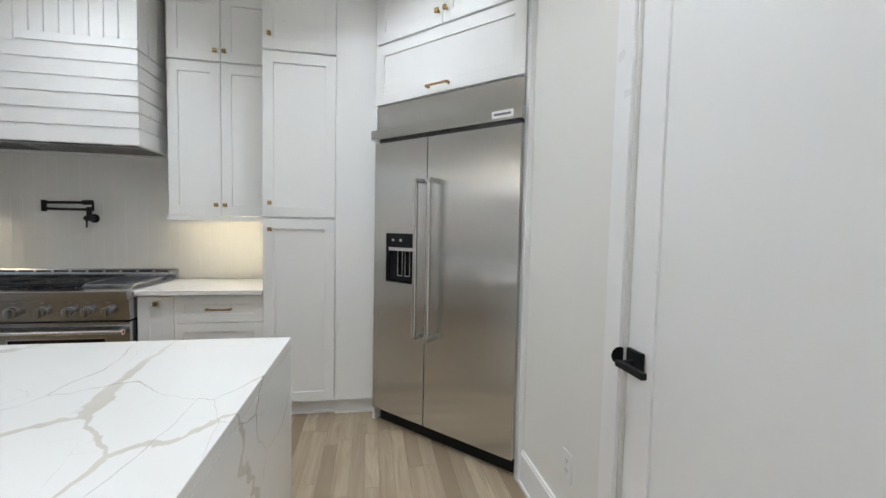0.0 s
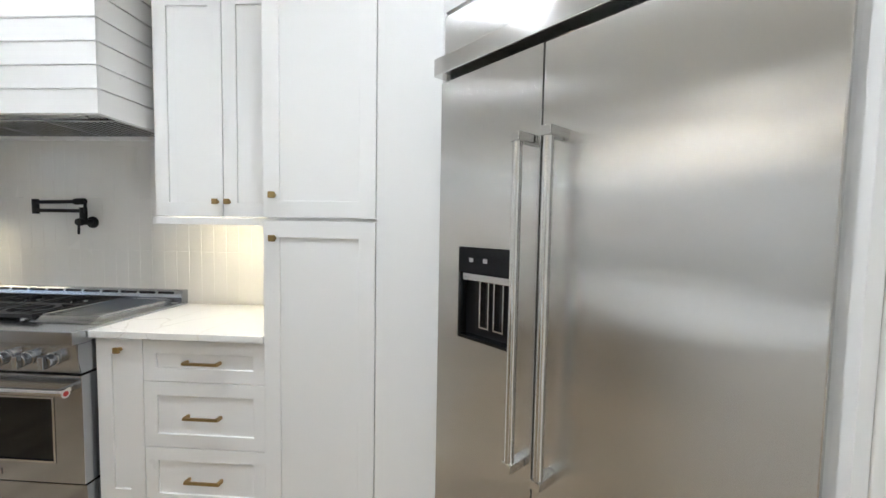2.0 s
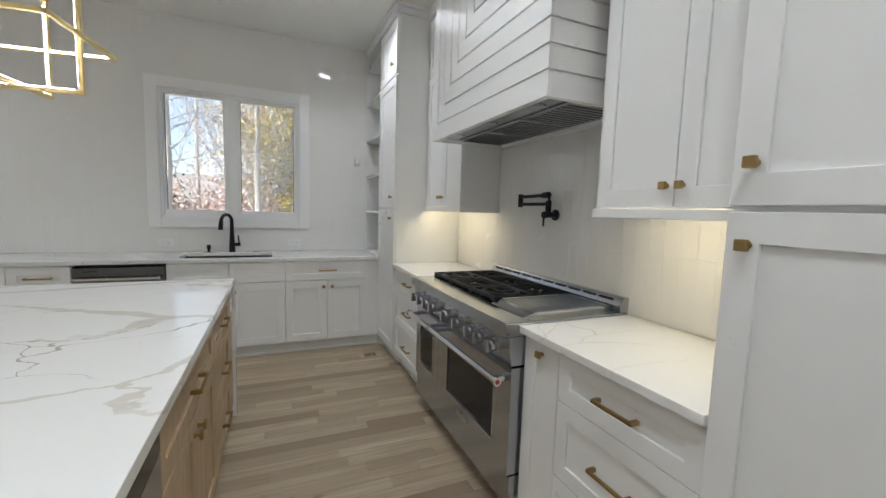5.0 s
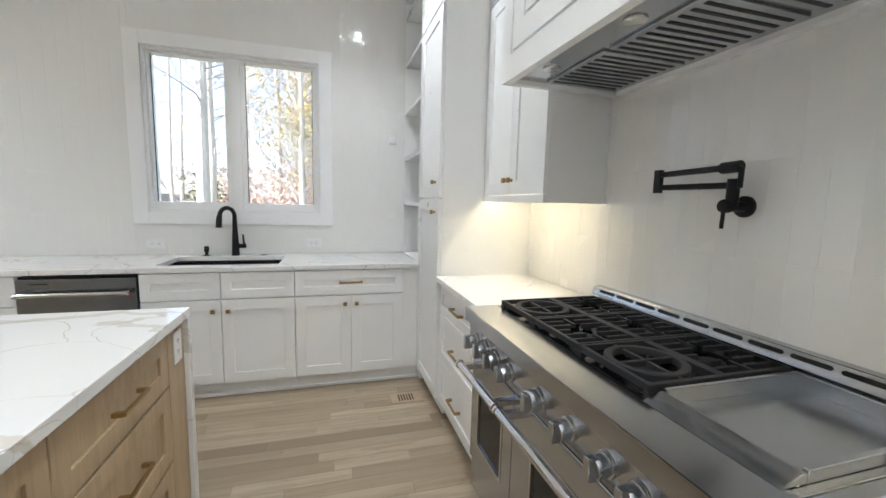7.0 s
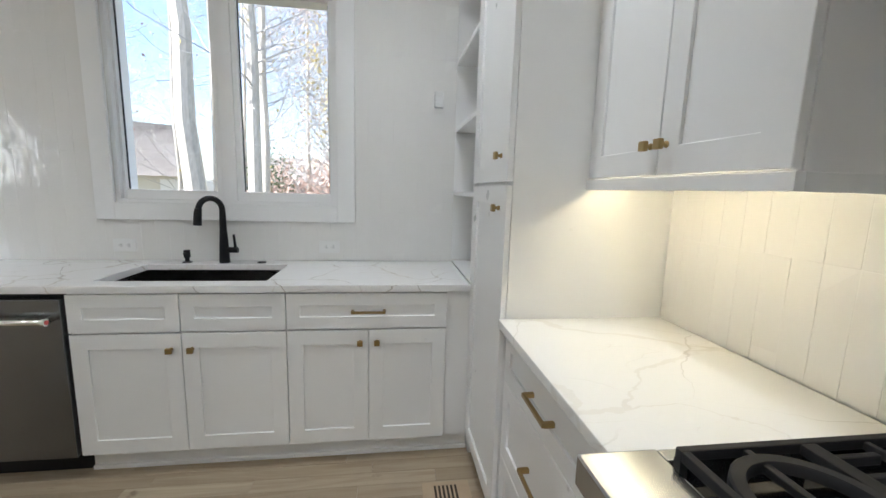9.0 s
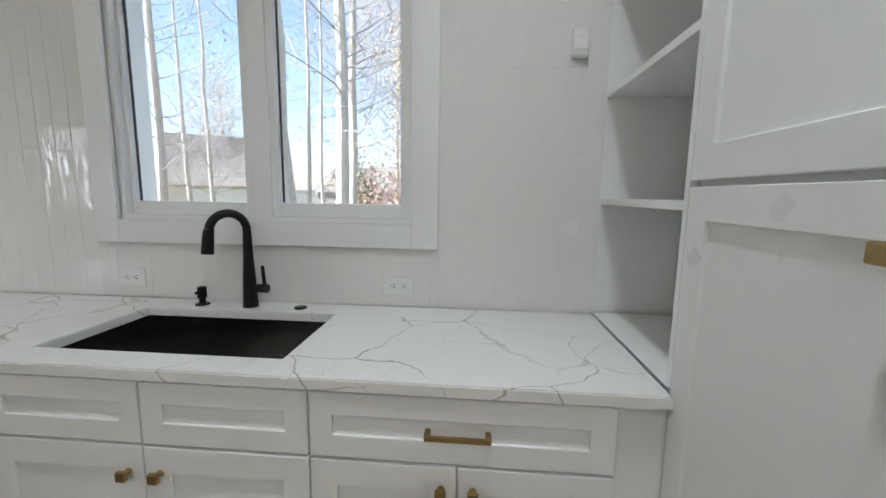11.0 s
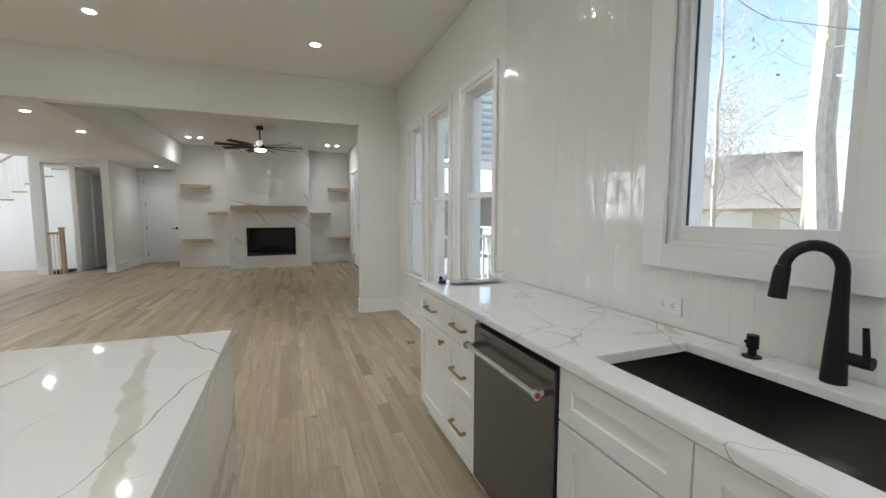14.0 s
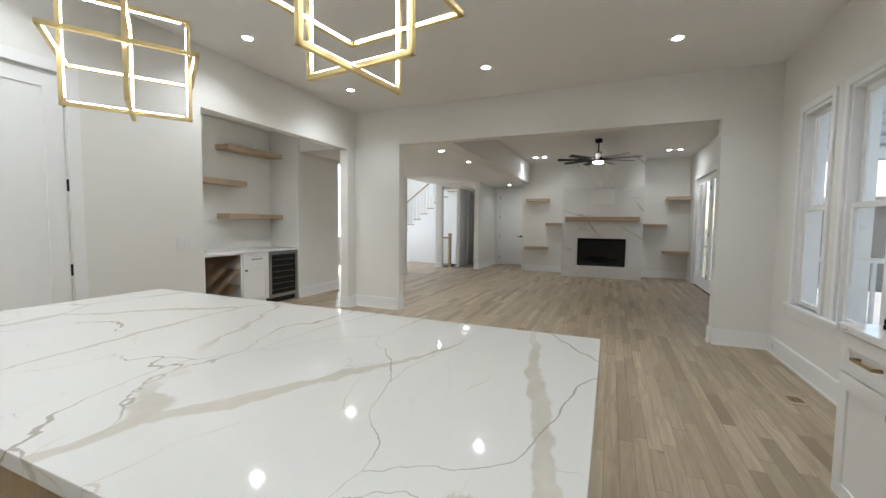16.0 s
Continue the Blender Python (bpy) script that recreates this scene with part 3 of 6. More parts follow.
def glazed_doors():
    d = thing("door_3", (LX, 0, 0), 0, "white glazed patio doors with black hinges", "door", kind="structure")
    bm = NB()
    c = 0.09
    box(bm, (0, fd[0] - c, 0), (0.018, fd[0], fd[2] + c), 0.003), box(bm, (0, fd[1], 0), (0.018, fd[1] + c, fd[2] + c), 0.003), box(bm, (0, fd[0], fd[2]), (0.018, fd[1], fd[2] + c), 0.003)
    part("casing", bm, TRIM, d)
    n, w = 3, (fd[1] - fd[0]) / 3
    for k in range(n):
        a, b = fd[0] + k * w + 0.006, fd[0] + (k + 1) * w - 0.006
        bm = NB()
        box(bm, (-0.07, a, 0.01), (-0.03, a + 0.12, fd[2] - 0.005), 0.003), box(bm, (-0.07, b - 0.12, 0.01), (-0.03, b, fd[2] - 0.005), 0.003)
        box(bm, (-0.07, a + 0.12, 0.01), (-0.03, b - 0.12, 0.28), 0.003), box(bm, (-0.07, a + 0.12, fd[2] - 0.14), (-0.03, b - 0.12, fd[2] - 0.005), 0.003)
        leaf = part("door_leaf", bm, TRIM, d)
        pane(leaf, (-0.054, a + 0.115, 0.275), (-0.048, b - 0.115, fd[2] - 0.135))
        if k:
            for z in (0.3, 1.2, 2.15):
                bm = NB()
                tube(bm, [(-0.024, b, z - 0.05), (-0.024, b, z + 0.05)], 0.009, 8)
                part("hinge", bm, BLACK, leaf)
    bm = NB()
    box(bm, (-0.03, fd[1] - 0.74, 0.93), (0.03, fd[1] - 0.72, 0.95), 0.003), box(bm, (0.02, fd[1] - 0.74, 0.93), (0.034, fd[1] - 0.62, 0.95), 0.003)
    part("lever", bm, BLACK, d)


glazed_doors()


# ---- cabinets: local x along the front, the face looks along -y ----
def knob(parent, x, z, y=-0.022, material=None, label="brushed brass knob"):
    bm = NB()
    tube(bm, [(x, y, z), (x, y - 0.004, z), (x, y - 0.008, z), (x, y - 0.02, z)], [0.009, 0.009, 0.006, 0.006], 12)
    box(bm, (x - 0.0135, y - 0.031, z - 0.0135), (x + 0.0135, y - 0.017, z + 0.0135), 0.004)
    return part("knob", bm, material or BRASS, parent, label)


def pull(parent, x, z, w=0.16, y=-0.022, material=None, label="brushed brass bar pull"):
    bm = NB()
    for s in (-1, 1):
        box(bm, (x + s * (w / 2 - 0.006) - 0.007, y - 0.03, z - 0.007), (x + s * (w / 2 - 0.006) + 0.007, y, z + 0.007), 0.002)
    box(bm, (x - w / 2, y - 0.036, z - 0.006), (x + w / 2, y - 0.026, z + 0.006), 0.002)
    return part("handle", bm, material or BRASS, parent, label)


def front(parent, x0, x1, z0, z1, name="door", rim=0.07, material=None, gap=0.002):
    """A shaker front: a frame with a sunk panel."""
    x0, x1, z0, z1 = x0 + gap, x1 - gap, z0 + gap, z1 - gap
    bm = framed(NB(), x0, x1, z0, z1, rim, -0.022, -0.002, 0.009)
    return part(name, bm, material or CABINET, parent)


def slab(parent, x0, x1, z0, z1, name="panel", material=None, y0=-0.022):
    bm = NB()
    box(bm, (x0, y0, z0), (x1, -0.002, z1), 0.0018)
    return part(name, bm, material or CABINET, parent)


def carcass(parent, w, d, z0, z1, toe=0.0, material=None):
    bm = NB()
    box(bm, (0, 0, z0), (w, d, z1), 0.001)
    o = part("body", bm, material or CABINET, parent)
    if toe:
        bm = NB()
        box(bm, (0, 0.05, 0.0), (w, 0.07, z0 - 0.0005))
        box(bm, (0, 0.035, 0.0), (w, 0.0495, 0.02), 0.003)
        part("toe_board", bm, material or CABINET, parent)
    return o


TOE, TOP = 0.11, 0.884


def tall_cabinet(name, x0, x1, knob_right, label, dz=0.0):
    c = thing(name, (x0, 2.797, 0), 0, label, "cabinet")
    w, d = x1 - x0, RY - 2.797
    carcass(c, w, d, TOE, 3.02, 1)
    kx = w - 0.082 if knob_right else 0.05
    a = front(c, 0, w, TOE + 0.005, 1.41 - dz)
    knob(a, kx, 1.335 - 1.5 * dz)
    b = front(c, 0, w, 1.42 - dz, 2.525)
    knob(b, kx, 1.514 - dz)
    e = front(c, 0, w, 2.535, 3.0)
    knob(e, kx, 2.63)
    return c


tall_cabinet("pantry_cabinet", -0.89, -0.41, False, "tall white shaker pantry cabinet with brass knobs")
tall_cabinet("pantry_cabinet", -4.19, -3.655, True, "tall white shaker cabinet beside the open shelves", 0.016)

# plain filler between pantry and refrigerator
f = thing("filler_panel", (-0.41, 2.797, 0), 0, "plain white panel beside the refrigerator", "panel")
bm = NB()
box(bm, (0.001, -0.018, TOE), (0.27, 0.012, 3.02), 0.001)
part("panel", bm, CABINET, f)
bm = NB()
box(bm, (0.001, 0.02, 0), (0.33, 0.035, TOE - 0.001)), box(bm, (0.001, 0.006, 0), (0.33, 0.0195, 0.02), 0.003)
part("toe_board", bm, CABINET, f)


# base units right of the range: pull-out and drawers
def pullout(x0, x1):
    c = thing("pullout_cabinet", (x0, 2.822, 0), 0, "narrow white pull-out cabinet with a brass knob", "cabinet")
    carcass(c, x1 - x0, RY - 2.822, TOE, TOP, 1)
    d = front(c, 0, x1 - x0, TOE + 0.003, TOP - 0.006)
    knob(d, (x1 - x0) / 2 + 0.01, 0.83)


def drawers(x0, x1, zs, label, at_y=2.822, turn=0, material=None, name="drawer_cabinet", toe=1, depth=None, origin=None, grp=""):
    w = x1 - x0
    c = thing(name, origin or (x0, at_y, 0), turn, label, "cabinet", grp)
    carcass(c, w, depth or (RY - at_y), TOE, TOP, toe, material)
    for a, b in zip(zs, zs[1:]):
        d = front(c, 0, w, a, b, "drawer", 0.06, material)
        pull(d, w / 2, (a + b) / 2)
    return c


pullout(-1.675, -1.455)
drawers(-1.455, -0.891, (TOE + 0.003, 0.39, 0.69, 0.878), "white shaker drawer cabinet with brass bar pulls")
drawers(-3.653, -2.915, (TOE + 0.003, 0.39, 0.69, 0.878), "white shaker drawer cabinet beside the tall cabinet with brass pulls")


def worktop(name, a, b, label, material=None):
    bm = NB()
    box(bm, a, b, 0.004)
    return tagged(new(name, mesh_of(name, bm, material or QUARTZ)), label, "worktop")


worktop("worktop", (-1.677, 2.768, TOP + 0.001), (-0.892, RY - 0.009, 0.916), "white quartz worktop with faint grey veins", QUARTZ_PALE)
worktop("worktop", (-3.653, 2.768, TOP + 0.001), (-2.913, RY - 0.009, 0.916), "white quartz worktop beside the tall cabinet", QUARTZ_PALE)


# upper cabinets with light rail and lamp strip
def upper(x0, x1, label):
    y = 3.09
    c = thing("wall_cabinet", (x0, y, 0), 0, label, "cabinet", "wall cabinets")
    w, d = x1 - x0, RY - y - 0.01
    carcass(c, w, d, 1.42, 3.02)
    for k in (0, 1):
        a = front(c, k * w / 2, (k + 1) * w / 2, 1.423, 2.52)
        knob(a, w / 2 + (0.03 if k else -0.03), 1.50)
        b = front(c, k * w / 2, (k + 1) * w / 2, 2.53, 3.0)
        knob(b, w / 2 + (0.03 if k else -0.03), 2.60)
    bm = NB()
    box(bm, (-0.012, -0.028, 1.385), (w + 0.012 if x0 < -3 else w, -0.006, 1.4195), 0.002)
    part("light_rail", bm, CABINET, c)
    bm = NB()
    box(bm, (-0.012, -0.006, 1.385), (0.004, d, 1.4195), 0.001)
    part("light_rail", bm, CABINET, c)
    bm = NB()
    box(bm, (w - 0.004, -0.006, 1.385), (w + (0.012 if x0 < -3 else 0), d, 1.4195), 0.001)
    part("light_rail", bm, CABINET, c)
    bm = NB()
    box(bm, (0.05, 0.03, 1.408), (w - 0.05, 0.05, 1.4192))
    part("lamp_strip", bm, UNDER, c, "glowing warm lamp strip")
    return c


upper(-1.60, -0.891, "white shaker wall cabinet with brass knobs")
upper(-3.653, -2.935, "white shaker wall cabinet lit from below")

# crown over the cabinets
solid("trim", [((-4.21, 2.765, 3.02), (-3.64, RY, 3.075)), ((-0.90, 2.765, 3.02), (-0.08, RY, 3.075)), ((-4.22, 2.745, 3.075), (-3.63, RY, KZ)), ((-0.91, 2.745, 3.075), (-0.08, RY, KZ)),
               ((-3.64, 3.05, 3.02), (-2.90, RY, KZ)), ((-1.62, 3.05, 3.02), (-0.90, RY, KZ)), ((WX, 2.765, 3.02), (-4.21, RY, KZ))], CABINET, "white crown trim above the cabinets", "trim", bevel=0.006)


# open corner shelves
def corner_shelves():
    c = thing("shelf_unit", (WX, 2.775, 0), 0, "empty white open corner shelves", "shelf")
    w, d = -4.19 - WX - 0.001, 0.325
    bm = NB()
    box(bm, (0.01, d - 0.02, 0.93), (w, d, 3.02))
    part("back_panel", bm, CABINET, c)
    for xa, xb in ((w - 0.018, w), (0.0005, 0.004)):
        bm = NB()
        box(bm, (xa, 0.0, 0.93), (xb, d - 0.0205, 3.02))
        part("side_panel", bm, CABINET, c)
    for z in (0.9165, 1.34, 1.725, 2.115, 2.505, 2.88):
        bm = NB()
        box(bm, (0.0045, 0.002, z), (w - 0.0185, d - 0.021, z + (0.022 if z > 1 else 0.003)), 0.0015)
        part("shelf", bm, CABINET, c)
    bm = NB()
    box(bm, (0.02, 0.02, 0.0), (w, d, 0.915))
    part("base", bm, CABINET, c)


corner_shelves()


# ---- hood ----
def hood():
    x0, x1, y0, z0 = -2.895, -1.652, 2.825, 1.863
    h = thing("range_hood", (0, 0, 0), 0, "white boarded cooker hood with steel underside", "hood")
    bm = NB()
    box(bm, (x0 + 0.0125, y0 + 0.0125, z0 + 0.031), (x1 - 0.0125, RY, KZ - 0.002))
    part("body", bm, CABINET, h)
    # boards with shadow gaps on the front and sides
    g, t = 0.006, 0.012
    zs = [z0] + [1.966 + 0.1015 * k for k in range(6)]
    xs = [x0] + [-2.815 + 0.097 * k for k in range(6)]
    for k in range(6):
        bm = NB()
        box(bm, (xs[k] + (g if k else 0), y0, zs[k] + (g if k else 0)), (x1, y0 + t, zs[k + 1] - g), 0.0012)
        part("board", bm, CABINET, h)
        bm = NB()
        box(bm, (xs[k] + (g if k else 0), y0, zs[k + 1] - g), (xs[k + 1] - g, y0 + t, KZ - 0.001), 0.0012)
        part("board", bm, CABINET, h)
        for xa, xb in ((x1 - t, x1), (x0, x0 + t)):
            bm = NB()
            box(bm, (xa, y0 + t, zs[k] + (g if k else 0)), (xb, RY, zs[k + 1] - g), 0.0012)
            part("board", bm, CABINET, h)
    bm = NB()
    box(bm, (xs[6] + g, y0, zs[6] + g), (x1, y0 + t, 2.53))
    part("board", bm, CABINET, h)
    cols = [xs[6] + g] + [xs[6] + 0.082 * k for k in range(1, 8)] + [x1]
    for a, b in zip(cols, cols[1:]):
        bm = NB()
        box(bm, (a + g, y0, 2.5305), (b - g if b != x1 else x1, y0 + t, KZ - 0.001), 0.0012)
        part("board", bm, CABINET, h)
    for xa, xb in ((x1 - t, x1), (x0, x0 + t)):
        for k in range(5):
            a, b = y0 + t + k * 0.115, min(RY, y0 + t + (k + 1) * 0.115)
            bm = NB()
            box(bm, (xa, a + g, zs[6] + g), (xb, b - g, KZ - 0.001), 0.0012)
            part("board", bm, CABINET, h)
    bm = NB()
    e = 0.035
    box(bm, (x0 + t + 0.0005, y0 + t + 0.0005, z0 + 0.001), (x0 + e, RY - 0.01, z0 + 0.03)), box(bm, (x1 - e, y0 + t + 0.0005, z0 + 0.001), (x1 - t - 0.0005, RY - 0.01, z0 + 0.03))
    box(bm, (x0 + e, y0 + t + 0.0005, z0 + 0.001), (x1 - e, y0 + e, z0 + 0.03)), box(bm, (x0 + e, RY - 0.05, z0 + 0.001), (x1 - e, RY - 0.01, z0 + 0.03))
    part("lower_rim", bm, CABINET, h)
    bm = NB()
    box(bm, (x0 + e, y0 + e, z0 + 0.018), (x1 - e, RY - 0.05, z0 + 0.03))
    part("liner", bm, STEEL_H, h, "brushed steel liner")
    for k in range(3):
        a = x0 + e + 0.03 + k * 0.378
        bm = NB()
        box(bm, (a, y0 + 0.17, z0 + 0.010), (a + 0.35, RY - 0.08, z0 + 0.0175))
        f = part("filter", bm, STEEL_H, h, "steel baffle filter with dark slots")
        for q in range(9):
            bm = NB()
            xx = a + 0.018 + q * 0.037
            box(bm, (xx, y0 + 0.19, z0 + 0.0086), (xx + 0.013, RY - 0.10, z0 + 0.0098))
            part("slot", bm, BLACK, f)
    for xx in (x0 + 0.2, (x0 + x1) / 2, x1 - 0.2):
        bm = NB()
        disc(bm, (xx, y0 + 0.11, z0 + 0.0175), (0, 0, -1), 0.032, 0.005, 0.002)
        part("lamp", bm, CHROME, h)


hood()


# ---- range ----
def cooker():
    x0, x1 = -2.908, -1.682
    w = x1 - x0
    r = thing("range_cooker", (x0, 2.80, 0), 0, "stainless steel double-oven gas range with black grates", "cooker")
    d = RY - 2.80 - 0.012
    bm = NB()
    box(bm, (0, 0.02, 0.09), (w, d, 0.885), 0.002)
    part("body", bm, DARK_STEEL, r)
    bm = NB()
    box(bm, (0.006, -0.045, 0.085), (w - 0.006, 0.0195, 0.225), 0.004)
    part("kick_panel", bm, STEEL_H, r)
    for x in (0.06, w - 0.06):
        for y in (0.06, d - 0.06):
            bm = NB()
            disc(bm, (x, y, 0), (0, 0, 1), 0.022, 0.0895)
            part("foot", bm, BLACK, r)
    # sloped control panel
    bm = NB()
    prof = [(-0.062, 0.735), (-0.072, 0.80), (-0.076, 0.868), (0.02, 0.868), (0.02, 0.735)]
    a = [bm.verts.new((0.0, y, z)) for y, z in prof]
    b = [bm.verts.new((w, y, z)) for y, z in prof]
    bm.faces.new(a), bm.faces.new(b[::-1])
    for k in range(5):
        bm.faces.new((a[k], b[k], b[(k + 1) % 5], a[(k + 1) % 5]))
    bmesh.ops.bevel(bm, geom=bm.edges[:], offset=0.004, segments=2, affect="EDGES")
    part("control_panel", bm, STEEL_H, r)
    n = Vector((0, -0.99, -0.10)).normalized()
    for k, x in enumerate((0.085, 0.19, 0.295, 0.405, 0.60, 0.755, 0.90, 1.0, 1.115)):
        big = k == 4
        c = Vector((x, -0.0725, 0.80))
        bm = NB()
        disc(bm, c, n, 0.036 if big else 0.031, 0.008, 0.002)
        bz = part("bezel", bm, CHROME, r)
        bm = NB()
        disc(bm, c + n * 0.008, n, 0.034 if big else 0.027, 0.03, 0.004)
        q = c + n * 0.03
        box(bm, (q.x - 0.011, q.y - 0.026, q.z - 0.028), (q.x + 0.011, q.y + 0.004, q.z + 0.028), 0.004)
        part("knob", bm, STEEL_H, bz)
        bm = NB()
        box(bm, (x - 0.014, -0.0772, 0.851), (x + 0.014, -0.0762, 0.854))
        part("marking", bm, INK, bz)
    # doors
    for a, b in ((0.006, 0.405), (0.411, w - 0.006)):
        bm = NB()
        z0, z1 = 0.235, 0.722
        wx0, wx1, wz0, wz1 = a + (0.075 if a < 0.1 else 0.13), b - (0.075 if a < 0.1 else 0.13), 0.325, 0.625
        framed(bm, a, b, z0, z1, 0, -0.055, 0.0195, 0.03, (wx0 - a, b - wx1, wz0 - z0, z1 - wz1))
        dr = part("oven_door", bm, STEEL_H, r)
        bm = NB()
        for q in (((wx0, -0.058, wz0), (wx0 + 0.01, -0.045, wz1)), ((wx1 - 0.01, -0.058, wz0), (wx1, -0.045, wz1)), ((wx0 + 0.01, -0.058, wz0), (wx1 - 0.01, -0.045, wz0 + 0.01)), ((wx0 + 0.01, -0.058, wz1 - 0.01), (wx1 - 0.01, -0.045, wz1))):
            box(bm, *q, 0.001)
        part("window_trim", bm, CHROME, dr)
        bm = NB()
        box(bm, (wx0 + 0.01, -0.05, wz0 + 0.01), (wx1 - 0.01, -0.03, wz1 - 0.01))
        part("oven_window", bm, BLACK_GLASS, dr, "black oven glass")
        bm = NB()
        tube(bm, [(a + 0.015, -0.12, 0.672), (b - 0.015, -0.12, 0.672)], 0.016, 16)
        for x in (a + 0.04, b - 0.04):
            box(bm, (x - 0.014, -0.118, 0.660), (x + 0.014, -0.0555, 0.684), 0.004)
        hd = part("handle", bm, CHROME, dr)
        for x, s in ((a + 0.015, -1), (b - 0.015, 1)):
            bm = NB()
            disc(bm, (x, -0.12, 0.672), (s, 0, 0), 0.0195, 0.012, 0.002)
            part("end_cap", bm, CHROME, hd)
        bm = NB()
        disc(bm, (b - 0.003, -0.12, 0.672), (1, 0, 0), 0.011, 0.0015)
        part("badge", bm, RED, hd, "round red badge")
    bm = NB()
    box(bm, (0.70, -0.0585, 0.262), (0.83, -0.0555, 0.288), 0.001)
    part("name_plate", bm, CHROME, r)
    # top
    bm = NB()
    box(bm, (-0.002, -0.098, 0.8685), (w + 0.002, 0.05, 0.926), 0.004)
    box(bm, (0, 0.05, 0.8855), (0.03, d, 0.926), 0.004), box(bm, (w - 0.03, 0.05, 0.8855), (w, d, 0.926), 0.004)
    part("top_rim", bm, STEEL_H, r)
    bm = NB()
    box(bm, (0.03, 0.05, 0.8855), (w - 0.03, d - 0.05, 0.897))
    part("burner_tray", bm, BLACK_GLASS, r)
    # back guard: an upright foot, a sloped face with long vent slots, a flat top
    bm = NB()
    prof = [(d - 0.054, 0.9265), (d - 0.054, 0.958), (d - 0.040, 0.994), (d - 0.037, 0.997), (d, 0.997), (d, 0.9265)]
    ra = [bm.verts.new((0.0, y, z)) for y, z in prof]
    rb = [bm.verts.new((w, y, z)) for y, z in prof]
    bm.faces.new(ra), bm.faces.new(rb[::-1])
    for k in range(len(prof)):
        j = (k + 1) % len(prof)
        bm.faces.new((ra[k], rb[k], rb[j], ra[j]))
    bmesh.ops.bevel(bm, geom=bm.edges[:], offset=0.0015, segments=2, affect="EDGES")
    bg = part("back_guard", bm, STEEL_H, r)
    up, out = Vector((0, 0.014, 0.036)).normalized(), Vector((0, -0.036, 0.014)).normalized()
    mid = Vector((0, d - 0.0451, 0.981))
    for k in range(10):
        bm = NB()
        xx = 0.045 + k * 0.1145
        ring = [(xx + 0.006, -0.0065), (xx + 0.094, -0.0065), (xx + 0.1, 0.0), (xx + 0.094, 0.0065), (xx + 0.006, 0.0065), (xx, 0.0)]
        lo, hi = [[bm.verts.new(Vector((u, 0, 0)) + mid + up * v + out * q) for u, v in ring] for q in (-0.001, 0.0012)]
        bm.faces.new(lo[::-1]), bm.faces.new(hi)
        for q in range(6):
            bm.faces.new((lo[q], lo[(q + 1) % 6], hi[(q + 1) % 6], hi[q]))
        part("slot", bm, BLACK, bg)
    # griddle: a sunk plate between raised walls, with a sloped front lip
    gx, ge, gy0, gy1 = 0.878, w - 0.05, 0.06, d - 0.066
    bm = NB()
    box(bm, (gx + 0.012, gy0 + 0.03, 0.8975), (ge - 0.012, gy1 - 0.012, 0.912), 0.002)
    gr = part("griddle", bm, STEEL_H, r, "steel griddle")
    for q in (((gx, gy0 + 0.03), (gx + 0.0115, gy1)), ((ge - 0.0115, gy0 + 0.03), (ge, gy1)), ((gx + 0.012, gy1 - 0.0115), (ge - 0.012, gy1))):
        bm = NB()
        box(bm, (*q[0], 0.8975), (*q[1], 0.952), 0.0025)
        part("side_wall", bm, STEEL_H, gr)
    bm = NB()
    prof = [(gy0 - 0.03, 0.9265), (gy0 + 0.018, 0.946), (gy0 + 0.0295, 0.946), (gy0 + 0.0295, 0.9265)]
    ra = [bm.verts.new((gx, y, z)) for y, z in prof]
    rb = [bm.verts.new((ge, y, z)) for y, z in prof]
    bm.faces.new(ra), bm.faces.new(rb[::-1])
    for k in range(4):
        bm.faces.new((ra[k], rb[k], rb[(k + 1) % 4], ra[(k + 1) % 4]))
    bmesh.ops.bevel(bm, geom=bm.edges[:], offset=0.0015, segments=2, affect="EDGES")
    part("front_lip", bm, STEEL_H, gr)
    bm = NB()
    box(bm, (ge + 0.001, 0.05, 0.8975), (w - 0.0305, d - 0.0625, 0.926), 0.002)
    part("side_rail", bm, STEEL_H, r)
    # three grates with six burners
    gw = 0.277
    for k in range(3):
        a, b = 0.036 + k * (gw + 0.002), 0.036 + k * (gw + 0.002) + gw
        y0, y1 = 0.056, d - 0.066
        z0, z1 = 0.938, 0.957
        bm = NB()
        s = 0.015
        ym = (y0 + y1) / 2
        for q in (((a, y0), (a + s, y1)), ((b - s, y0), (b, y1)), ((a + s, y0), (b - s, y0 + s)), ((a + s, y1 - s), (b - s, y1)), ((a + s, ym - s), (b - s, ym + s))):
            box(bm, (*q[0], z0), (*q[1], z1), 0.003)
        for x in (a, b - s):
            for y in (y0, ym - s / 2, y1 - s):
                box(bm, (x, y, 0.8975), (x + s, y + s, z0))
